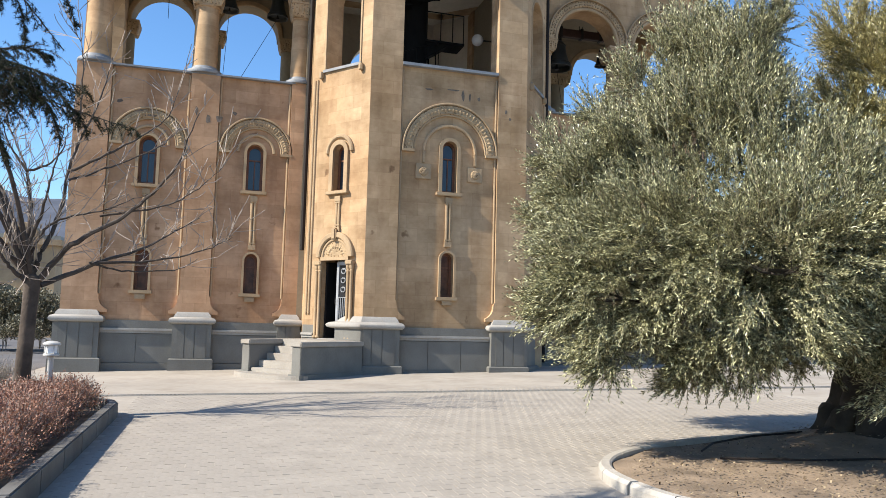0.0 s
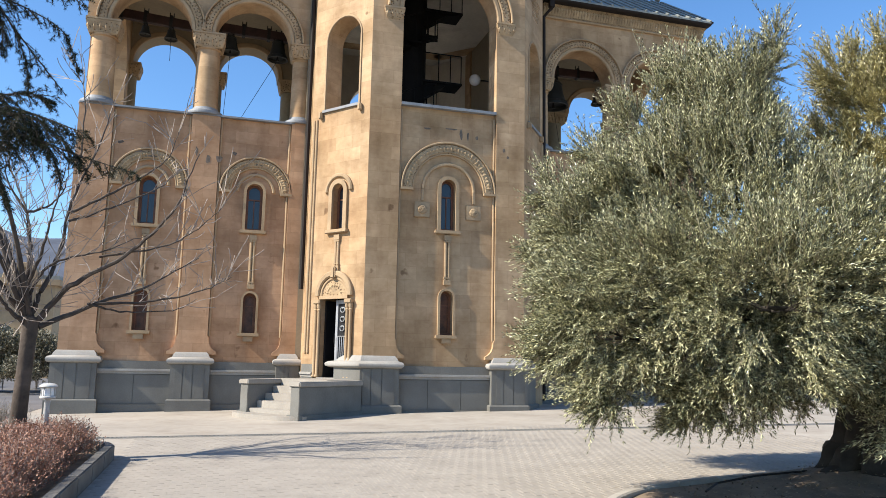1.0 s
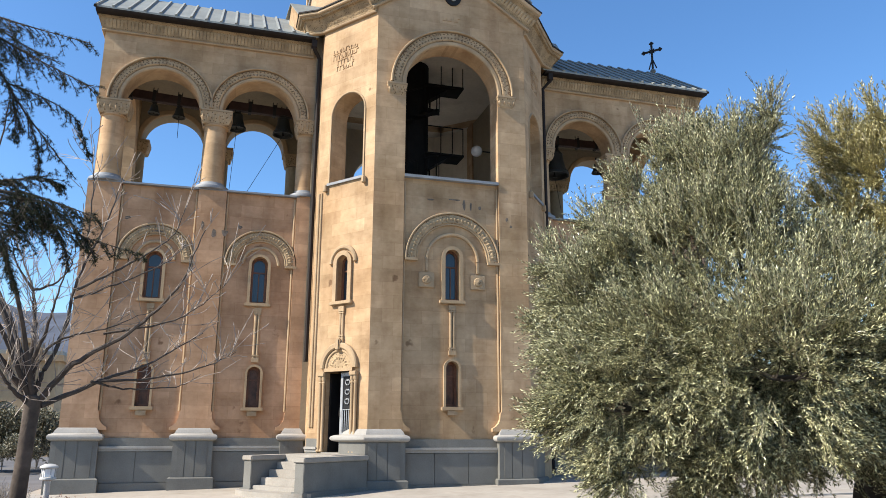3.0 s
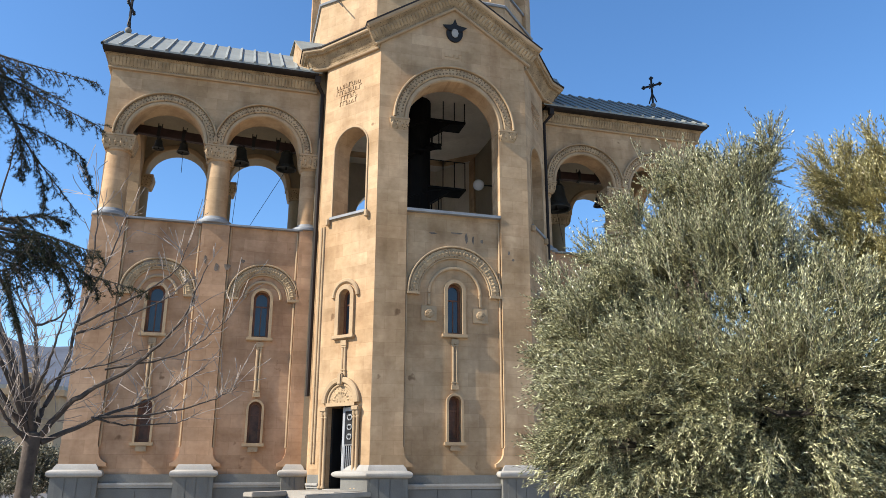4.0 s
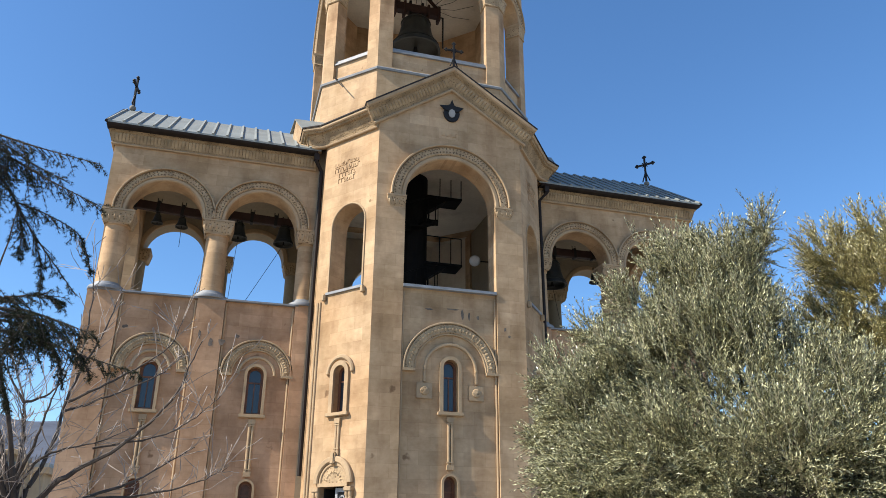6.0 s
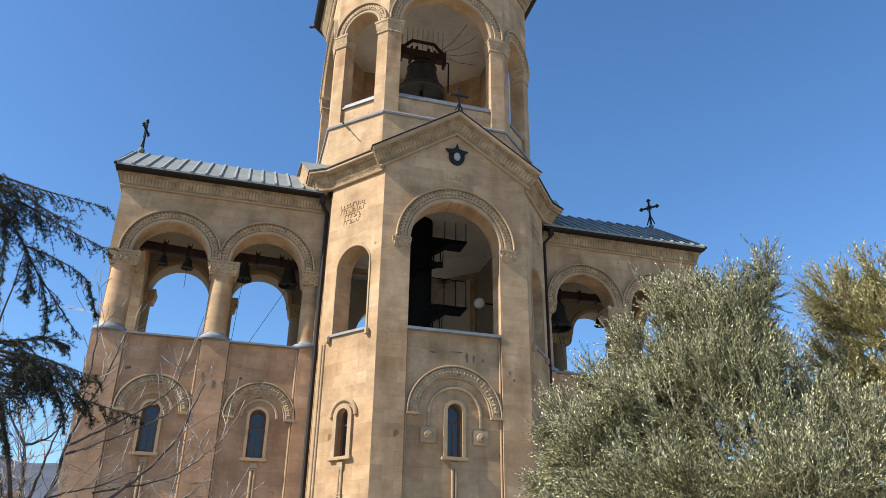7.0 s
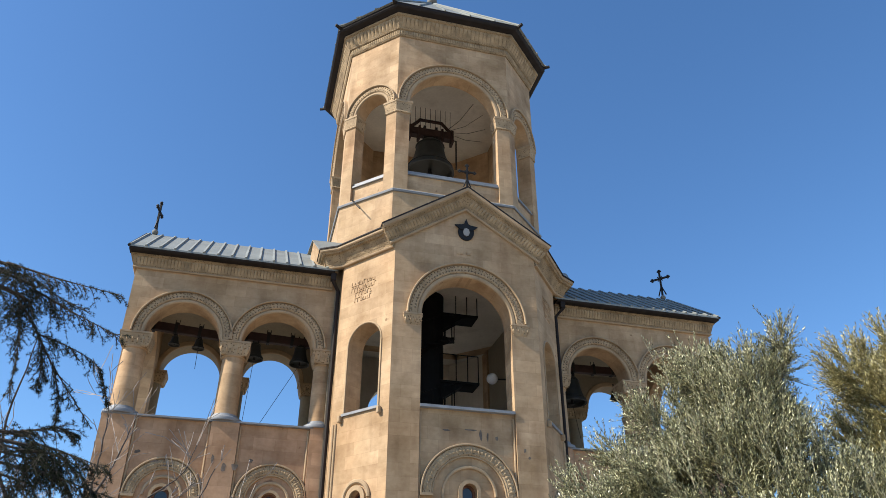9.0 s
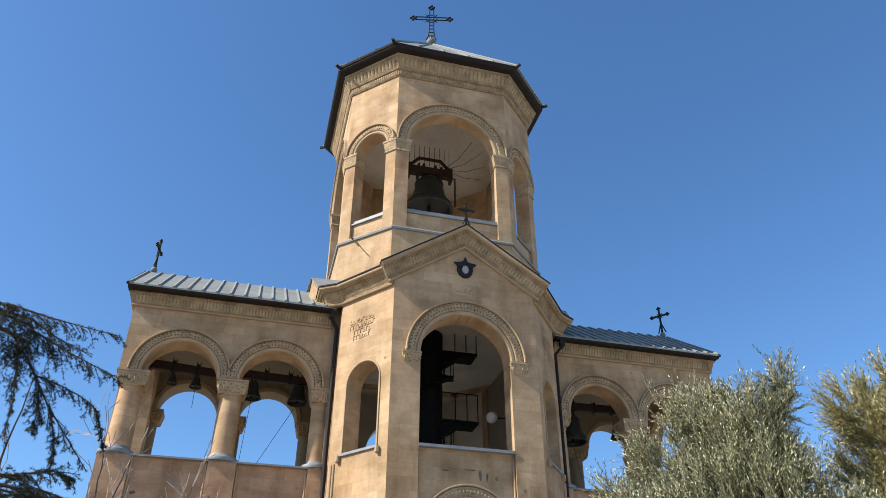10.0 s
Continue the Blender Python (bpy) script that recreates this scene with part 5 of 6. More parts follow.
INNER = [
    (0.45, -18.90, 1.50, 0.50), (0.70, -18.80, 1.05, 0.48), (0.10, -18.60, 2.20, 0.70), (0.95, -18.85, 1.40, 0.50), (0.45, -19.00, 1.00, 0.38),
    (-1.96, -17.46, 1.24, 0.35), (-0.96, -17.56, 1.13, 0.39), (0.08, -17.53, 1.56, 0.61), (0.90, -18.30, 1.58, 0.60),
    (-1.44, -17.57, 2.14, 0.99), (-0.81, -18.47, 2.10, 1.00), (0.01, -16.47, 4.06, 0.91), (0.26, -16.88, 4.22, 0.66),
    (0.16, -16.55, 4.95, 0.45), (0.42, -16.75, 4.75, 0.42), (-1.57, -16.00, 3.22, 0.50), (-1.14, -16.00, 3.75, 0.50),
    (-2.12, -16.77, 1.75, 0.42), (-1.92, -16.77, 2.37, 0.56), (-0.88, -16.00, 2.89, 0.70),
]
BLOBS = OUTER + INNER
olive = thing("olive_tree", "broad old olive tree with dense grey-green leaves", "tree", m=None)
rnd = random.Random(3)
bm = bmesh.new()
TB = Vector((1.82, -17.20, 0.12))
for k in range(9):
    a = k * 0.7 + 0.3
    ca, sa = math.cos(a), math.sin(a)
    reach = 0.85 + 0.45 * (k % 3 == 1)
    line = [(ca * reach, sa * reach, -0.02), (ca * 0.62, sa * 0.62, 0.16), (ca * 0.36, sa * 0.36, 0.45), (math.cos(a + 0.3) * 0.27, math.sin(a + 0.3) * 0.27, 1.0),
            (math.cos(a + 0.5) * 0.2, math.sin(a + 0.5) * 0.2, 1.6)]
    ring_line = [TB + Vector(line[q]).lerp(Vector(line[q + 1]), f / 5) for q in range(4) for f in range(5)] + [TB + Vector(line[4])]
    tube(ring_line, [0.06 + 0.13 * min(1, q / 8) for q in range(len(ring_line))], 10, bm)
tube([TB + Vector((-0.04 * q / 12, 0.04 * q / 12, -0.1 + 1.6 * q / 12)) for q in range(13)], [0.42 - 0.014 * q for q in range(13)], 16, bm)
for v in bm.verts:
    g = noise.noise(v.co * 3.1) * 0.12 + noise.noise(Vector((v.co.x * 8, v.co.y * 8, v.co.z * 2.2))) * 0.075 - 0.04
    v.co += Vector((v.co.x - TB.x, v.co.y - TB.y, 0)).normalized() * g
part("trunk", bm, BARKD, olive, "dark gnarled trunk with flaring roots", smooth=True)
for b_ in [q for q in BLOBS if q[3] > 0.55]:
    part("limb", limb_mesh(TB + Vector((0, 0, 1.3)), [b_[:3]], 0.13, rnd), BARKD, olive)
ob_, ow_, ol_, rg_ = olive_crown(BLOBS, 5000, 11, 0.62)
quads("crown", leaves_on(ob_, ow_, ol_, 21, 0.049, 0.0056, rg_, 0.52), OLIVE, olive, "narrow grey-green olive leaves")
quads("twig_mass", twig_quads(ob_, ow_, ol_, 0.0042), OTWIG, olive)

BLOBS2 = [(2.34, -16.98, 4.87, 0.70), (2.12, -16.76, 4.15, 0.80), (2.44, -17.24, 5.56, 0.49), (2.16, -16.95, 3.36, 1.18), (2.87, -17.13, 4.81, 1.15),
          (2.74, -16.99, 2.95, 1.58), (1.92, -16.86, 5.40, 0.40)]
olive2 = thing("olive_tree", "yellow-green olive tree beside the larger one", "tree")
bm = bmesh.new()
tube([(3.3, -16.6, 0.05), (3.25, -16.6, 0.8), (3.0, -16.7, 1.8)], [0.30, 0.21, 0.17], 10, bm)
part("trunk", bm, BARKD, olive2)
for b_ in [q for q in BLOBS2 if q[3] > 0.9]:
    part("limb", limb_mesh((3.0, -16.7, 1.7), [b_[:3]], 0.11, rnd), BARKD, olive2)
ob_, ow_, ol_, rg_ = olive_crown(BLOBS2, 1500, 12, 1.2)
quads("crown", leaves_on(ob_, ow_, ol_, 19, 0.058, 0.0066, rg_, 0.52), OLIVEY, olive2, "yellow-green olive leaves")
quads("twig_mass", twig_quads(ob_, ow_, ol_, 0.0032), OTWIG, olive2)

# the round bed under the olive, with its kerb
PC, PA, PB = Vector((1.30, -18.60, 0)), 3.65, 2.05


def bed_edge(a, grow=0.0):
    """A place on the rim of the olive bed, by its angle."""
    ca, sa = math.cos(a), math.sin(a)
    return PC.x + (PA + grow) * math.copysign(abs(ca) ** 0.8, ca), PC.y + (PB + grow) * math.copysign(abs(sa) ** 0.8, sa)


def in_bed(x, y, grow=0.0):
    return (abs(x - PC.x) / (PA + grow)) ** 2.5 + (abs(y - PC.y) / (PB + grow)) ** 2.5 < 1


bm = bmesh.new()
rows = []
for j in range(13):
    row = []
    for i in range(64):
        ex, ey = bed_edge(2 * math.pi * i / 64, -0.1)
        x, y = PC.x + (ex - PC.x) * j / 12, PC.y + (ey - PC.y) * j / 12
        near = math.exp(-((x - TB.x) ** 2 + (y - TB.y) ** 2) / 1.2)
        row.append(bm.verts.new((x, y, gz(x) + 0.07 + 0.18 * near + 0.035 * noise.noise(Vector((x * 2, y * 2, 0))))))
    rows.append(row)
for p, q in zip(rows, rows[1:]):
    for i in range(64):
        bm.faces.new((p[i], p[(i + 1) % 64], q[(i + 1) % 64], q[i]))
bed = part("planting_bed", bm, SOIL, None, smooth=True)
tagged(bed, "rounded bed of dry brown soil and litter", "planting bed", kind="structure")
kerb = thing("bed_kerb", "pale concrete kerb round the olive bed", "kerb", kind="structure")
for i in range(30):
    a0, a1 = 2 * math.pi * i / 30 + 0.003, 2 * math.pi * (i + 1) / 30 - 0.003
    bm = bmesh.new()
    rr = []
    for f in range(5):
        a = a0 + (a1 - a0) * f / 4
        row = []
        for g, h in ((-0.12, -0.1), (0, -0.1), (0, 0.08), (-0.025, 0.115), (-0.10, 0.115), (-0.12, 0.10)):
            x, y = bed_edge(a, g)
            row.append(bm.verts.new((x, y, gz(x) + h)))
        rr.append(row)
    for p, q in zip(rr, rr[1:]):
        for j in range(6):
            bm.faces.new((p[j], p[(j + 1) % 6], q[(j + 1) % 6], q[j]))
    bm.faces.new(rr[0]), bm.faces.new(rr[-1][::-1])
    part("kerb_stone", bm, KERBM, kerb)
hose = thing("hose", "thin black irrigation hose lying on the soil", "hose")
part("tube", tube([(-0.9, -17.6, 0.24), (-0.5, -17.25, 0.26), (0.2, -17.0, 0.28), (1.0, -16.9, 0.30)], 0.012, 5), GUTTER, hose)
part("tube", tube([(-0.9, -17.9, 0.22), (0.0, -18.2, 0.23), (0.9, -18.35, 0.25), (1.8, -18.4, 0.3)], 0.012, 5), GUTTER, hose)

rng = np.random.default_rng(31)
n_ = 5000
a_, r_ = rng.uniform(0, 6.283, n_), 0.95 * np.sqrt(rng.uniform(0, 1, n_))
p_ = np.stack([PC.x + PA * r_ * np.cos(a_), PC.y + PB * r_ * np.sin(a_), np.zeros(n_)], 1)
p_[:, 2] = 0.02 * (p_[:, 0] + 5.83) + 0.10 + 0.18 * np.exp(-((p_[:, 0] - TB.x) ** 2 + (p_[:, 1] - TB.y) ** 2) / 1.2)
d_ = unit(rng.normal(size=(n_, 3)) * np.array([1, 1, 0.25])) * rng.uniform(0.015, 0.04, (n_, 1))
w_ = unit(np.cross(d_, np.array([0, 0, 1.0]))) * rng.uniform(0.004, 0.01, (n_, 1))
LITTER = leaf_mat("dry_litter", (0.10, 0.07, 0.04), (0.42, 0.33, 0.20), 0.8)
lit = quads("leaf_litter", np.stack([p_ - w_, p_ + w_, p_ + d_ + w_, p_ + d_ - w_], 1), LITTER, None, "dry leaf litter and chippings on the bed")
tagged(lit, category="leaf litter")

# ---------------- bare tree ----------------
def flow(pts, n=6):
    """A smooth line through a few places."""
    p = [Vector(q) for q in pts]
    p = [p[0] * 2 - p[1], *p, p[-1] * 2 - p[-2]]
    line = []
    for k in range(1, len(p) - 2):
        for i in range(n):
            t = i / n
            line.append(0.5 * (2 * p[k] + (p[k + 1] - p[k - 1]) * t + (2 * p[k - 1] - 5 * p[k] + 4 * p[k + 1] - p[k + 2]) * t * t
                               + (3 * p[k] - p[k - 1] - 3 * p[k + 1] + p[k + 2]) * t ** 3))
    return line + [p[-2]]


bare = thing("bare_tree", "leafless young tree with many thin branches", "tree")
FORK = Vector((-8.48, -12.24, 1.92))
rnd = random.Random(8)
part("trunk", tube(flow([(FORK.x - 0.06, FORK.y + 0.05, -0.15), (FORK.x - 0.05, FORK.y + 0.04, 0.5), (FORK.x - 0.02, FORK.y, 1.3), FORK, FORK + Vector((0.02, 0, 0.12))], 4),
                   [0.17, 0.135, 0.125, 0.12, 0.115, 0.11, 0.108, 0.106, 0.105, 0.105, 0.105, 0.11, 0.115, 0.12, 0.12, 0.11, 0.09], 10), BARK, bare, smooth=True)


def bare_limb(pts, r0, twigs=0.62):
    """One limb of the bare tree, knobbly, with thin side shoots that turn upwards."""
    line = flow(pts, 7)
    k = len(line)
    line = [p + Vector((rnd.gauss(0, 0.008), rnd.gauss(0, 0.008), rnd.gauss(0, 0.008))) * (0 < i < k - 1) for i, p in enumerate(line)]
    limb = part("limb", tube(line, [max(0.0055, 1.15 * r0 * (1 - 0.88 * i / k)) for i in range(k)], 7), LIMB, bare)
    bm = bmesh.new()
    for i in range(2, k):
        for _ in range(rnd.choice((0, 1, 1, 2)) if rnd.random() < twigs else 0):
            d = (line[min(i + 1, k - 1)] - line[i - 1]).normalized()
            w = d * 0.8 + Vector((rnd.gauss(0, 0.6), rnd.gauss(0, 0.6), rnd.gauss(0.35, 0.5)))
            branchy(bm, line[i], w, rnd.uniform(0.18, 0.75), 0.0085, 1, rnd, -0.05, 0.8, 2, 0.16)
    tagged(part("twig_mass", bm, TWIG, limb, "thin forking bare shoots"), kind="stuff")


bare_limb([(-8.44, -12.24, 1.92), (-7.98, -12.41, 2.47), (-7.25, -12.57, 2.96), (-6.61, -12.78, 3.62), (-6.26, -13.01, 4.50)], 0.044)
bare_limb([(-8.37, -12.22, 1.89), (-7.70, -11.78, 2.28), (-7.06, -11.38, 2.59), (-6.24, -11.01, 3.17)], 0.038)
bare_limb([(-7.69, -11.84, 2.28), (-6.83, -11.89, 2.35), (-6.06, -11.99, 2.57), (-5.69, -12.14, 2.76)], 0.021)
bare_limb([(-7.78, -11.94, 2.27), (-7.35, -11.64, 2.18), (-6.64, -11.35, 2.23), (-6.38, -11.10, 2.34)], 0.017)
bare_limb([(-8.48, -12.24, 1.97), (-8.53, -12.25, 2.34), (-8.22, -12.37, 2.82), (-7.62, -12.44, 3.01), (-6.95, -12.54, 3.30)], 0.027)
bare_limb([(-7.63, -12.27, 2.96), (-6.73, -12.38, 3.16), (-6.23, -12.55, 3.43), (-5.91, -12.75, 3.75)], 0.017)
bare_limb([(-8.48, -12.24, 1.97), (-8.59, -12.27, 2.29), (-8.59, -12.15, 3.01), (-8.69, -12.05, 3.39), (-8.74, -11.94, 3.62)], 0.038)
bare_limb([(-8.74, -11.94, 3.62), (-9.01, -11.88, 4.01), (-9.21, -11.79, 4.51)], 0.019)
bare_limb([(-8.74, -11.94, 3.62), (-8.44, -11.97, 3.75), (-8.23, -12.02, 4.03), (-8.18, -12.10, 4.51)], 0.019)
bare_limb([(-8.48, -12.24, 1.97), (-8.59, -12.27, 2.29), (-8.40, -12.47, 2.88), (-8.26, -12.67, 3.36), (-8.08, -12.87, 4.16)], 0.036)
bare_limb([(-8.48, -12.24, 1.97), (-8.41, -12.23, 2.35), (-8.22, -12.02, 2.99), (-8.15, -11.83, 3.85), (-7.84, -11.59, 4.98), (-7.73, -11.40, 5.71)], 0.038)
bare_limb([(-8.09, -11.81, 4.31), (-8.07, -11.87, 5.13), (-8.10, -11.93, 5.66), (-8.29, -12.03, 5.94)], 0.014)
bare_limb([(-8.14, -11.91, 3.67), (-7.45, -12.01, 4.08), (-6.80, -12.15, 4.56), (-6.62, -12.34, 5.00)], 0.021)
bare_limb([(-8.14, -12.00, 3.52), (-7.72, -11.66, 3.78), (-6.93, -11.31, 4.30), (-6.65, -11.03, 4.69)], 0.019)
bare_limb([(-8.51, -12.25, 1.92), (-8.69, -12.44, 2.08), (-8.86, -12.63, 2.34), (-9.10, -12.84, 2.84)], 0.036)
bare_limb([(-8.48, -12.24, 1.97), (-8.63, -12.28, 2.29), (-8.86, -12.15, 2.95), (-9.11, -12.04, 3.37), (-9.41, -11.94, 3.94)], 0.033)
bare_limb([(-8.48, -12.24, 1.94), (-9.10, -12.10, 2.60), (-9.54, -11.92, 3.17), (-9.96, -11.74, 3.94)], 0.038)
for k in range(6):
    a = radians(110 + k * 28)
    q = FORK + Vector((math.cos(a) * 0.7, math.sin(a) * 0.7, 0.9 + 0.3 * (k % 3)))
    bare_limb([FORK, q, q + Vector((math.cos(a) * 0.8, math.sin(a) * 0.8, 1.0)), q + Vector((math.cos(a + 0.3) * 1.3, math.sin(a + 0.3) * 1.3, 2.0 + 0.4 * (k % 2)))], 0.036)

# ---------------- cedar ----------------
cedar = thing("cedar_tree", "dark cedar with drooping needle-covered branches", "tree")
CT = Vector((-10.6, -20.6, 0))
part("trunk", tube([CT + Vector((0, 0, -0.4)), CT + Vector((0, 0, 2)), CT + Vector((0.05, 0, 5.0)), CT + Vector((0, 0, 6.5))], [0.30, 0.25, 0.18, 0.03], 12), BARK, cedar)
rnd = random.Random(21)
need, nway = [], []


def cedar_spray(bm, p, w, ln, r, depth):
    """A thin twig that droops, set with tufts of needles, and forks into finer ones."""
    q, pts = Vector(p), [Vector(p)]
    n = max(3, int(ln / 0.030))
    for i in range(n):
        w = (w + Vector((rnd.gauss(0, 0.10), rnd.gauss(0, 0.10), -0.10 + rnd.gauss(0, 0.08)))).normalized()
        q = q + w * (ln / n)
        pts.append(q.copy())
        need.append(q.copy()), nway.append(w.copy())
        if depth and 0 < i < n - 1 and rnd.random() < 0.55:
            side = w.cross(Vector((0, 0, 1)))
            side = side.normalized() * rnd.choice((-1, 1)) if side.length > 0.1 else Vector((rnd.gauss(0, 1), rnd.gauss(0, 1), 0))
            cedar_spray(bm, q, (w * 0.6 + side * 0.8 + Vector((0, 0, rnd.gauss(-0.05, 0.35)))).normalized(), ln * rnd.uniform(0.25, 0.55), r * 0.6, depth - 1)
    tube(pts, [r * (1 - 0.7 * i / n) for i in range(n + 1)], 4, bm)


def cedar_bough(pts, r0, spray=0.34, root=None, dense=0.72):
    """A bough through a few places: side sprays to both sides, shorter towards the tip."""
    line = flow(([root] if root else []) + list(pts), 10)
    k = len(line)
    bm = bmesh.new()
    tube(line, [max(0.003, r0 * (1 - 0.93 * i / k)) for i in range(k)], 6, bm)
    skip = 10 if root else 0
    for i in range(skip, k):
        d = (line[min(i + 1, k - 1)] - line[max(i - 1, 0)]).normalized()
        side = d.cross(Vector((0, 0, 1)))
        side = side.normalized() if side.length > 0.15 else Vector((0.7, -0.7, 0))
        for s in (-1, 1):
            if rnd.random() < dense:
                w = (d * rnd.uniform(0.4, 0.9) + side * s * rnd.uniform(0.2, 0.9) + Vector((0, 0, rnd.gauss(-0.42, 0.38)))).normalized()
                cedar_spray(bm, line[i], w, spray * rnd.uniform(0.4, 1.35) * (1.08 - 0.75 * (i - skip) / max(1, k - skip)), 0.0035, 1)
        need.append(line[i].copy()), nway.append(d)
    part("branch", bm, BARK, cedar)


cedar_bough([(-7.91, -19.29, 4.41), (-7.67, -19.32, 4.35), (-7.32, -19.32, 4.27), (-6.88, -19.33, 4.19)], 0.016, 0.27, CT + Vector((0.1, 0, 4.6)))
cedar_bough([(-7.85, -19.27, 4.34), (-7.48, -19.17, 4.22), (-7.20, -19.12, 4.10), (-6.87, -19.08, 3.97)], 0.016, 0.29, CT + Vector((0.1, 0, 4.6)))
cedar_bough([(-7.89, -19.20, 4.27), (-7.54, -19.19, 4.08), (-7.24, -19.21, 3.67), (-6.88, -19.24, 3.23)], 0.018, 0.24, CT + Vector((0.1, 0, 4.6)))
cedar_bough([(-7.38, -19.20, 3.88), (-7.16, -19.22, 3.80), (-6.93, -19.25, 3.66), (-6.81, -19.31, 3.40)], 0.006, 0.16)
cedar_bough([(-7.77, -19.33, 4.20), (-7.54, -19.25, 4.01), (-7.48, -19.22, 3.77), (-7.45, -19.21, 3.44)], 0.010, 0.21, CT + Vector((0.1, 0, 4.6)))
cedar_bough([(-7.35, -19.19, 3.84), (-7.30, -19.21, 3.64), (-7.28, -19.25, 3.47)], 0.006, 0.16)
cedar_bough([(-7.24, -19.20, 3.68), (-7.15, -19.20, 3.46), (-7.11, -19.21, 3.26)], 0.005, 0.13)
cedar_bough([(-7.96, -19.13, 4.44), (-7.63, -19.02, 4.41), (-7.42, -18.96, 4.31), (-7.20, -18.90, 4.23)], 0.013, 0.27, CT + Vector((0.1, 0, 4.6)))
cedar_bough([(-7.48, -19.56, 3.06), (-7.13, -19.52, 3.03), (-6.89, -19.52, 2.97), (-6.68, -19.53, 2.90)], 0.016, 0.27, CT + Vector((0.1, 0, 3.4)), 0.95)
cedar_bough([(-7.54, -19.41, 3.15), (-7.26, -19.36, 3.15), (-7.07, -19.33, 3.19), (-6.94, -19.33, 3.15)], 0.013, 0.21, CT + Vector((0.1, 0, 3.4)), 0.95)
cedar_bough([(-7.40, -19.62, 2.91), (-7.05, -19.61, 2.85), (-6.73, -19.62, 2.75), (-6.37, -19.65, 2.65)], 0.011, 0.19, CT + Vector((0.1, 0, 3.4)), 0.95)
cedar_bough([(-7.35, -19.61, 2.84), (-7.20, -19.56, 2.75), (-7.13, -19.54, 2.57), (-7.09, -19.53, 2.44)], 0.008, 0.19, CT + Vector((0.1, 0, 3.4)), 0.95)
cedar_bough([(-7.46, -19.47, 3.01), (-7.10, -19.40, 2.95), (-6.92, -19.38, 2.83), (-6.83, -19.40, 2.62)], 0.010, 0.21, CT + Vector((0.1, 0, 3.4)), 0.95)
cedar_bough([(-7.40, -19.70, 2.99), (-7.03, -19.63, 2.96), (-6.82, -19.61, 2.85), (-6.66, -19.61, 2.66)], 0.010, 0.22, CT + Vector((0.1, 0, 3.4)), 0.95)
rng = np.random.default_rng(4)
base = np.array([tuple(p) for p in need])
way = np.array([tuple(p) for p in nway])
per = 18
d = unit(rng.normal(size=(len(base), per, 3)) + way[:, None] * 0.55 + np.array([0, 0, 0.25]))
p = np.repeat(base[:, None], per, 1)
w = unit(np.cross(d, rng.normal(size=d.shape))) * 0.0010
ln = rng.uniform(0.012, 0.024, (len(base), per, 1))
quads("needles", np.stack([p - w, p + w, p + d * ln + w * 0.4, p + d * ln - w * 0.4], axis=2).reshape(-1, 4, 3), CEDAR, cedar, "dark green needle tufts")

# ---------------- the left bed: kerb, soil, hedge, lamp ----------------
bm = box(-40, -30, -0.6, -7.30, -11.85, 0.03)
box(-10.4, -11.84, -0.6, -8.45, -7.7, 0.0, bm)
bed = part("planting_bed", bm, SOIL, None)
tagged(bed, "long bed of dark soil behind a kerb", "planting bed", kind="structure")
kerb = thing("bed_kerb", "grey concrete kerb along the hedge bed", "kerb", kind="structure")
for i in range(20):
    y = -12.3 - i * 1.0
    part("kerb_stone", box(-7.33, y - 0.996, -0.3, -7.20, y, 0.20, bevel=0.014), KERBD, kerb)
for i in range(8):
    a0, a1 = radians(i * 11.25), radians((i + 1) * 11.25)
    bm = bmesh.new()
    rr = [[bm.verts.new((-7.84 + r * math.cos(a), -12.298 + r * math.sin(a), h)) for r, h in ((0.51, -0.3), (0.64, -0.3), (0.64, 0.16), (0.60, 0.20), (0.51, 0.20))] for a in (a0, a1)]
    for j in range(5):
        bm.faces.new((rr[0][j], rr[0][(j + 1) % 5], rr[1][(j + 1) % 5], rr[1][j]))
    bm.faces.new(rr[0]), bm.faces.new(rr[1][::-1])
    part("kerb_stone", bm, KERBD, kerb)
for i in range(3):
    x = -7.84 - i * 1.0
    part("kerb_stone", box(x - 0.996, -11.79, -0.3, x, -11.66, 0.20, bevel=0.014), KERBD, kerb)


def shrub_mass(name, label, cells, material, seed, leaf=0.03, width=0.009, per=9, shoot=0.22, parent_label=""):
    """A clipped or loose shrub: upright forking shoots with small leaves. cells: centre x, y, z, radius, count."""
    rng = np.random.default_rng(seed)
    e = thing(name, label, "hedge" if "hedge" in name else "shrub")
    bs, ws = [], []
    for x, y, z, r, n in cells:
        d = unit(rng.normal(size=(n, 3)))
        d[:, 2] = np.abs(d[:, 2]) * 0.9
        bs.append(np.array([x, y, z]) + d * r * rng.uniform(0.3, 1.0, (n, 1)) ** 0.5)
        ws.append(unit(d * 0.5 + np.array([0, 0, 0.7]) + rng.normal(0, 0.35, (n, 3))))
    bs, ws = np.concatenate(bs), np.concatenate(ws)
    ln = rng.uniform(0.6, 1.3, len(bs)) * shoot
    quads("leaves", leaves_on(bs, ws, ln, per, leaf, width, rng), material, e)
    quads("twig_mass", twig_quads(bs, ws, ln, 0.004), TWIG, e)
    st_ = bmesh.new()
    for x, y, z, r, n in cells[::2]:
        for k in range(4):
            tube([(x, y, -0.1), (x + rng.normal(0, 0.1), y + rng.normal(0, 0.1), z + r * 0.6)], [0.012, 0.005], 4, st_)
    tagged(part("stem_mass", st_, TWIG, e), kind="stuff")
    return e


rnd = random.Random(2)
cells = [(-7.80 + rnd.gauss(0, 0.05) - 0.15 * (i % 2), -17.6 + i * 0.26, 0.14, 0.31 + rnd.uniform(0, 0.08), 330) for i in range(22)]
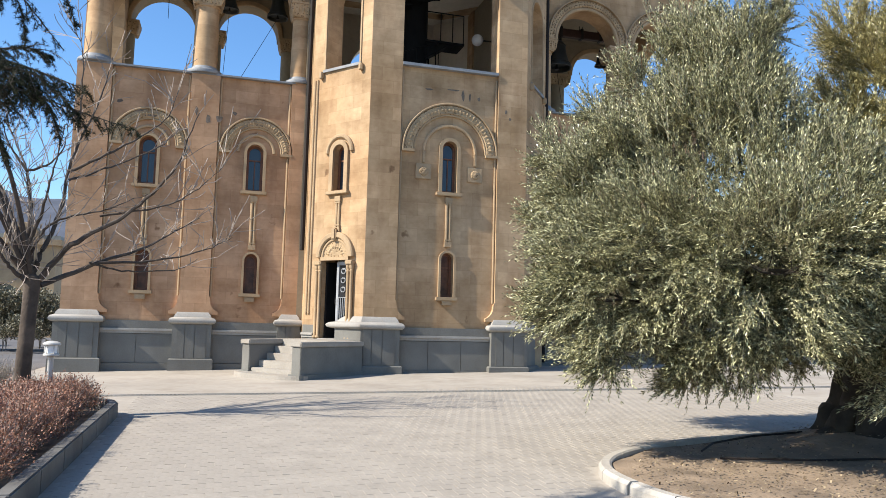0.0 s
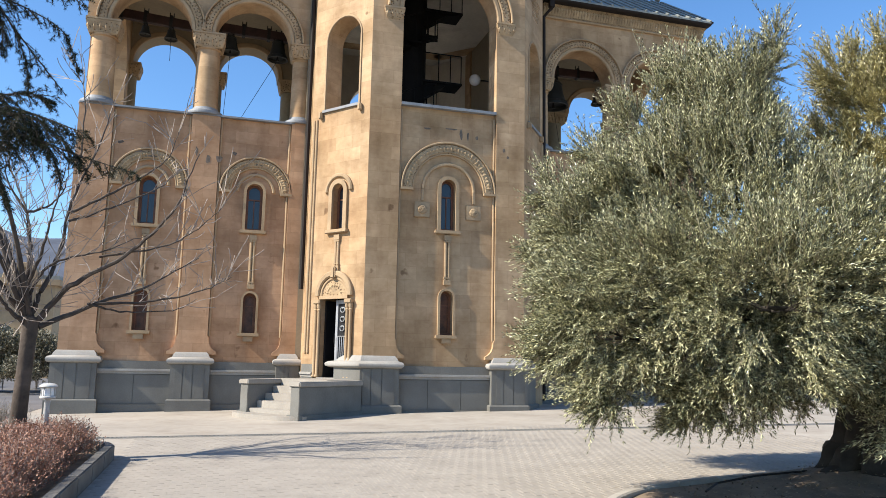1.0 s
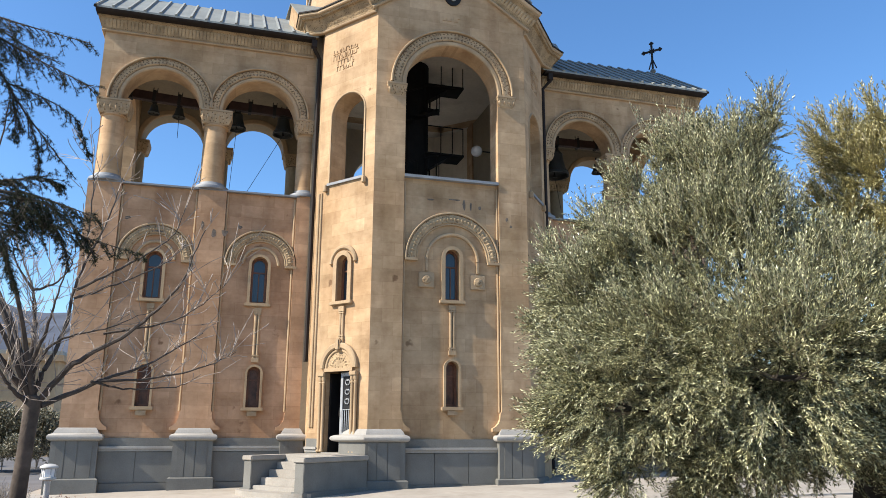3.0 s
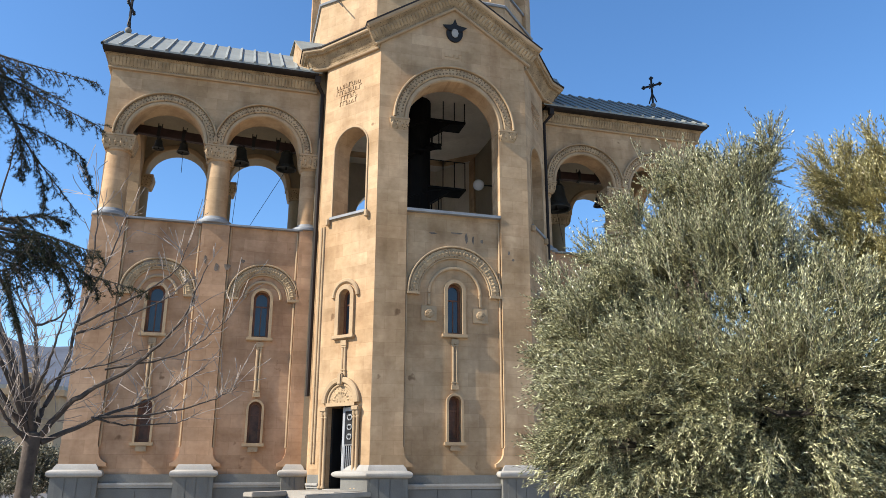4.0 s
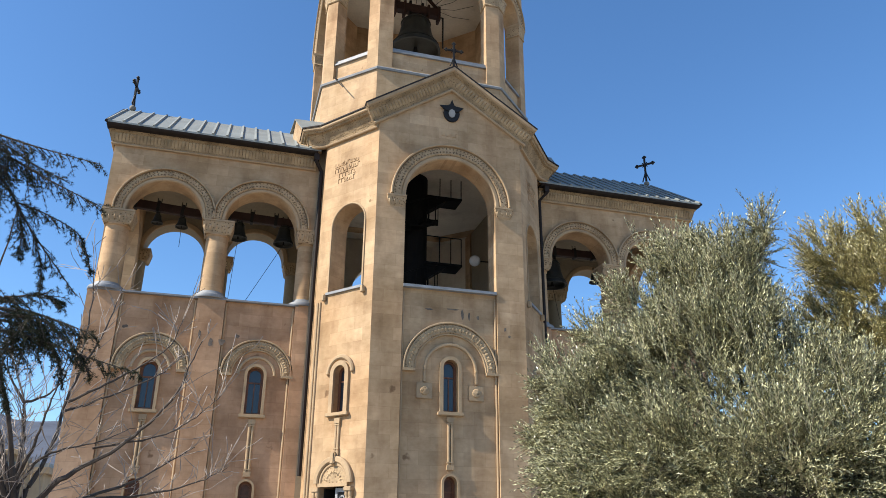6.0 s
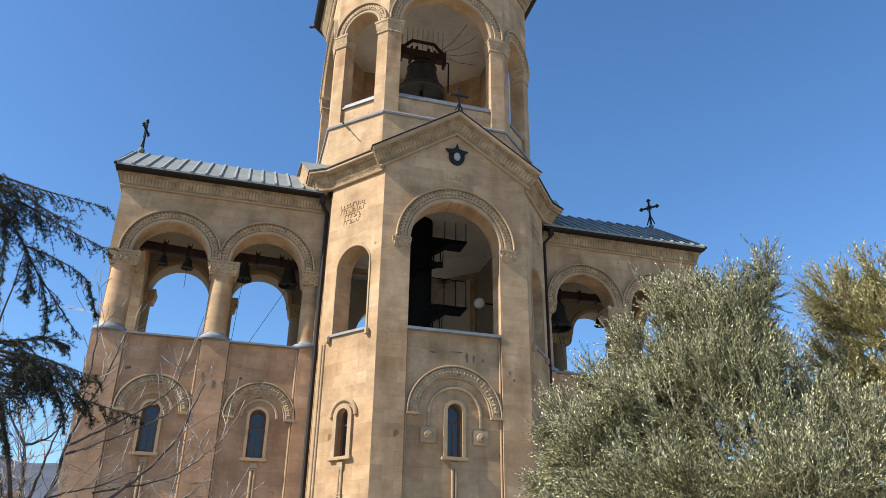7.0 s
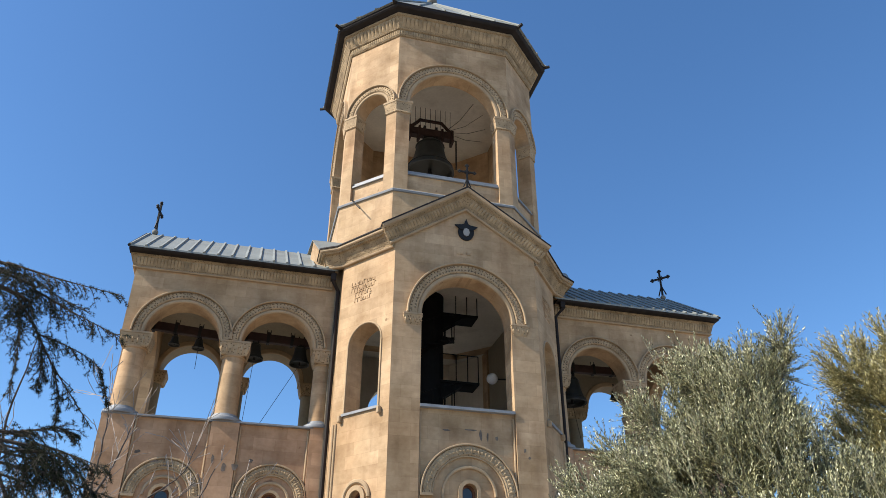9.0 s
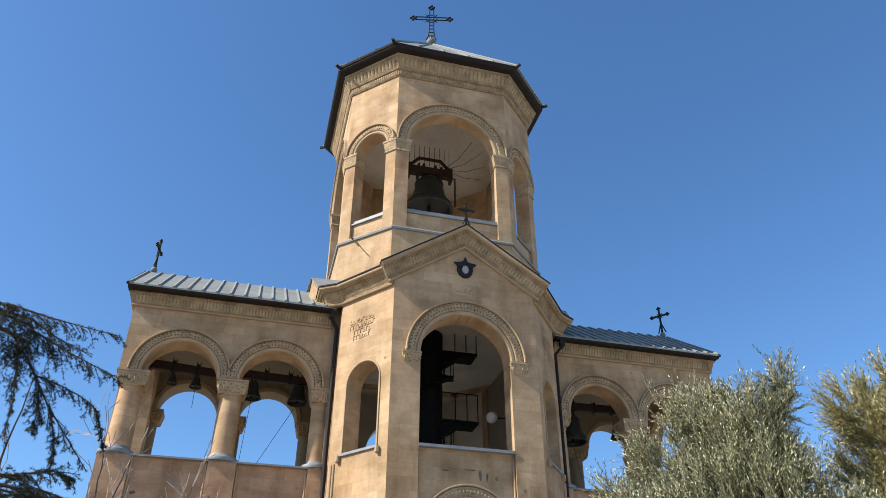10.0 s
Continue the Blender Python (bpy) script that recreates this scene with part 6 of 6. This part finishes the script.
cells += [(-8.25 + rnd.gauss(0, 0.06), -17.4 + i * 0.30, 0.14, 0.36, 300) for i in range(17)]
shrub_mass("red_hedge", "low reddish-brown winter hedge along the kerb", cells, HEDGE, 5, 0.026, 0.008, 9, 0.20)
cells = [(-9.9 + rnd.gauss(0, 0.5), -8.2 + rnd.gauss(0, 0.6), 0.05, 0.33, 150) for i in range(9)]
shrub_mass("bare_shrub", "dark leafless shrub near the lamp", cells, BUSH, 6, 0.02, 0.005, 5, 0.3)
cells = [(-13.6 + rnd.gauss(0, 1.1), 8.6 + rnd.gauss(0, 1.2), 0.9 + rnd.uniform(-0.6, 0.6), 0.8, 260) for i in range(12)]
shrub_mass("far_shrub", "loose grey-green shrub beside the lane", cells, BUSH, 7, 0.10, 0.03, 9, 0.4)
cells = [(-19 + rnd.gauss(0, 1.5), 10 + rnd.gauss(0, 1.5), 0.9 + rnd.uniform(-0.6, 0.6), 1.1, 420) for i in range(12)]
shrub_mass("far_shrub", "loose grey-green shrub farther along the lane", cells, BUSH, 8, 0.10, 0.03, 9, 0.4)

lamp = thing("bollard_lamp", "white bollard garden lamp with ringed head", "lamp")
lx, ly = -8.11, -12.50
part("post", lathe([(0.075, -0.1), (0.075, 0.06), (0.045, 0.08), (0.04, 0.845), (0.05, 0.865)], 16, None, lx, ly), WHITE, lamp, smooth=True)
part("collar", lathe([(0.05, 0.865), (0.105, 0.877), (0.11, 0.890), (0.105, 0.905), (0.07, 0.915)], 20, None, lx, ly), WHITE, lamp, smooth=True)
part("lens", lathe([(0.078, 0.915), (0.078, 1.027)], 20, None, lx, ly), GLOBE, lamp, "frosted lens", smooth=True)
for k in range(6):
    a = k * math.pi / 3
    part("guard_bar", tube([(lx + 0.09 * math.cos(a), ly + 0.09 * math.sin(a), 0.905), (lx + 0.09 * math.cos(a), ly + 0.09 * math.sin(a), 1.035)], 0.007, 5), WHITE, lamp)
part("cap", lathe([(0.112, 1.027), (0.122, 1.040), (0.118, 1.057), (0.07, 1.083), (0.015, 1.090)], 20, None, lx, ly), WHITE, lamp, smooth=True)

# the slotted drain across the court
drain = thing("drain_channel", "dark slotted drain grate across the paving", "drain", kind="structure")
dm = Matrix.Translation((-8.1, -9.17, gz(-8.1) + 0.006)) @ Matrix.Rotation(math.atan2(-1.0, 9.2), 4, "Z") @ Matrix.Rotation(-0.02, 4, "Y")
part("channel", box(0, -0.08, -0.05, 18, 0.08, 0.004), DRAINM, drain, "", dm)
part("edge", box(0, -0.10, -0.05, 18, -0.081, 0.012), CAPSTONE, drain, "", dm)
part("edge", box(0, 0.081, -0.05, 18, 0.10, 0.012), CAPSTONE, drain, "", dm)
me = bpy.data.meshes.new("bar")
bm = box(-0.018, -0.078, -0.01, 0.018, 0.078, 0.010)
bm.to_mesh(me), bm.free()
me.materials.append(BASALT)
for i in range(130):
    o = new("bar", me)
    o.parent = drain
    o.matrix_basis = dm @ Matrix.Translation((0.1 + i * 0.075, 0, 0))

# the asphalt lane beyond the planted bed, coloured darker for the tree shade on it
ASPH_SHADED = mat("shaded_lane_asphalt", (0.13, 0.125, 0.125), 0.9, var=0.2, scale=0.6, fine=30, stain=0.2)
bm = bmesh.new()
pts = [(-60, -9.9), (-10.9, -9.9), (-10.55, -6.0), (-10.5, 4.0), (-11.5, 24.0), (-60, 24.0)]
top = [bm.verts.new((x, y, gz(x) + 0.006)) for x, y in pts]
low = [bm.verts.new((x, y, gz(x) - 0.05)) for x, y in pts]
bm.faces.new(top), bm.faces.new(low[::-1])
for i in range(6):
    bm.faces.new((top[i], low[i], low[(i + 1) % 6], top[(i + 1) % 6]))
lane = part("road", bm, ASPH_SHADED, None)
tagged(lane, "grey asphalt lane beside the tower, tree shade included in its colour", "road", kind="structure")

# ---------------- the distance ----------------
bm = bmesh.new()
lo, hi, bk = [], [], []
for i in range(121):
    a = radians(-75 + i * 150 / 120)
    r = 1500
    h = 150 + 55 * noise.noise(Vector((i * 0.11, 3.3, 0))) + 14 * noise.noise(Vector((i * 0.5, 1.3, 0))) + (60 if i < 60 else -40)
    x, y = math.sin(a), math.cos(a)
    lo.append(bm.verts.new((x * r * 0.6, y * r * 0.6, -5)))
    hi.append(bm.verts.new((x * r, y * r, h)))
    bk.append(bm.verts.new((x * r * 1.15, y * r * 1.15, -5)))
for i in range(120):
    bm.faces.new((lo[i], lo[i + 1], hi[i + 1], hi[i])), bm.faces.new((hi[i], hi[i + 1], bk[i + 1], bk[i]))
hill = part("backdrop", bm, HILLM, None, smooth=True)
tagged(hill, "distant bluish wooded hills", "hills", kind="structure")

ann = thing("annex_building", "low ochre building with cornice and arched roof hood", "building")
OCHRE = mat("ochre_wall", (0.44, 0.32, 0.19), 0.9, var=0.15, scale=0.5, fine=5, stain=0.3)
part("wall", slab([rect(-27, -1, -15.6, 5.4), arch(-18.3, 0.5, 2.3, 0.7), arch(-21.5, 0.5, 2.3, 0.7), arch(-24.5, 0.5, 2.3, 0.7)], 8, 26), OCHRE, ann)
part("cornice", box(-27.3, 25.7, 5.4, -15.3, 34.3, 5.75), TRIM, ann)
part("hood", ring(-17.5, 5.75, 0.7, 1.0, 25.8, 27), TRIM, ann)
part("hood_wall", slab([[(-17.5 + 0.7 * math.cos(math.pi * i / 12), 5.75 + 0.7 * math.sin(math.pi * i / 12)) for i in range(13)]], 0.6, 26.1), OCHRE, ann)
part("roof", box(-27.2, 25.9, 5.752, -15.4, 34.2, 6.0), ROOF, ann)
for x in (-18.3, -21.5, -24.5):
    part("window", slab([arch(x, 0.5, 2.3, 0.7)], 0.05, 26.3), glass, ann)

# ---------------- paving blocks ----------------
paving = thing("paving", "pale concrete block paving with dusty joints", "paving", kind="structure")
PW, PD, GAP = 0.14, 0.20, 0.0034
bm = bmesh.new()
vb = [bm.verts.new((x, y, z)) for z, k in ((-0.02, 0.0), (0.0030, 0.0), (0.0034, 0.0005)) for x, y in
      ((k, k), (PW - GAP - k, k), (PW - GAP - k, PD - GAP - k), (k, PD - GAP - k))]
for r in (0, 4):
    for i in range(4):
        bm.faces.new((vb[r + i], vb[r + (i + 1) % 4], vb[r + 4 + (i + 1) % 4], vb[r + 4 + i]))
bm.faces.new(vb[8:12])
block_mesh = bpy.data.meshes.new("paving_block")
bm.to_mesh(block_mesh)
shape = np.array([v.co[:] for v in bm.verts])
faces = [[v.index for v in f.verts] for f in bm.faces]
bm.free()
block_mesh.materials.append(PAVER)
rng = np.random.default_rng(9)
rest_v, rest_f, made = [], [], 0
for row in range(46):
    for colm in range(86):
        x = -7.19 + colm * PW + (PW / 2 if row % 2 else 0)
        y = -18.4 + row * PD
        if in_bed(x, y, 0.05) or in_bed(x + PW, y + PD, 0.05):
            continue
        z = gz(x) + rng.normal(0, 0.0005)
        if made < 300 and x < -5.4 and -17.6 < y < -14.2:
            o = new("paving_block", block_mesh)
            o.parent = paving
            o.location = (x, y, z)
            made += 1
        else:
            k = len(rest_v) * 12
            rest_v.append(shape + np.array([x, y, z]))
            rest_f += [[i + k for i in f] for f in faces]
me = bpy.data.meshes.new("paving_rest")
me.from_pydata(np.concatenate(rest_v).tolist(), [], rest_f)
me.materials.append(PAVER)
o = new("paving_rest", me)
o.parent = paving
tagged(o, "more paving blocks of the same kind", kind="stuff")
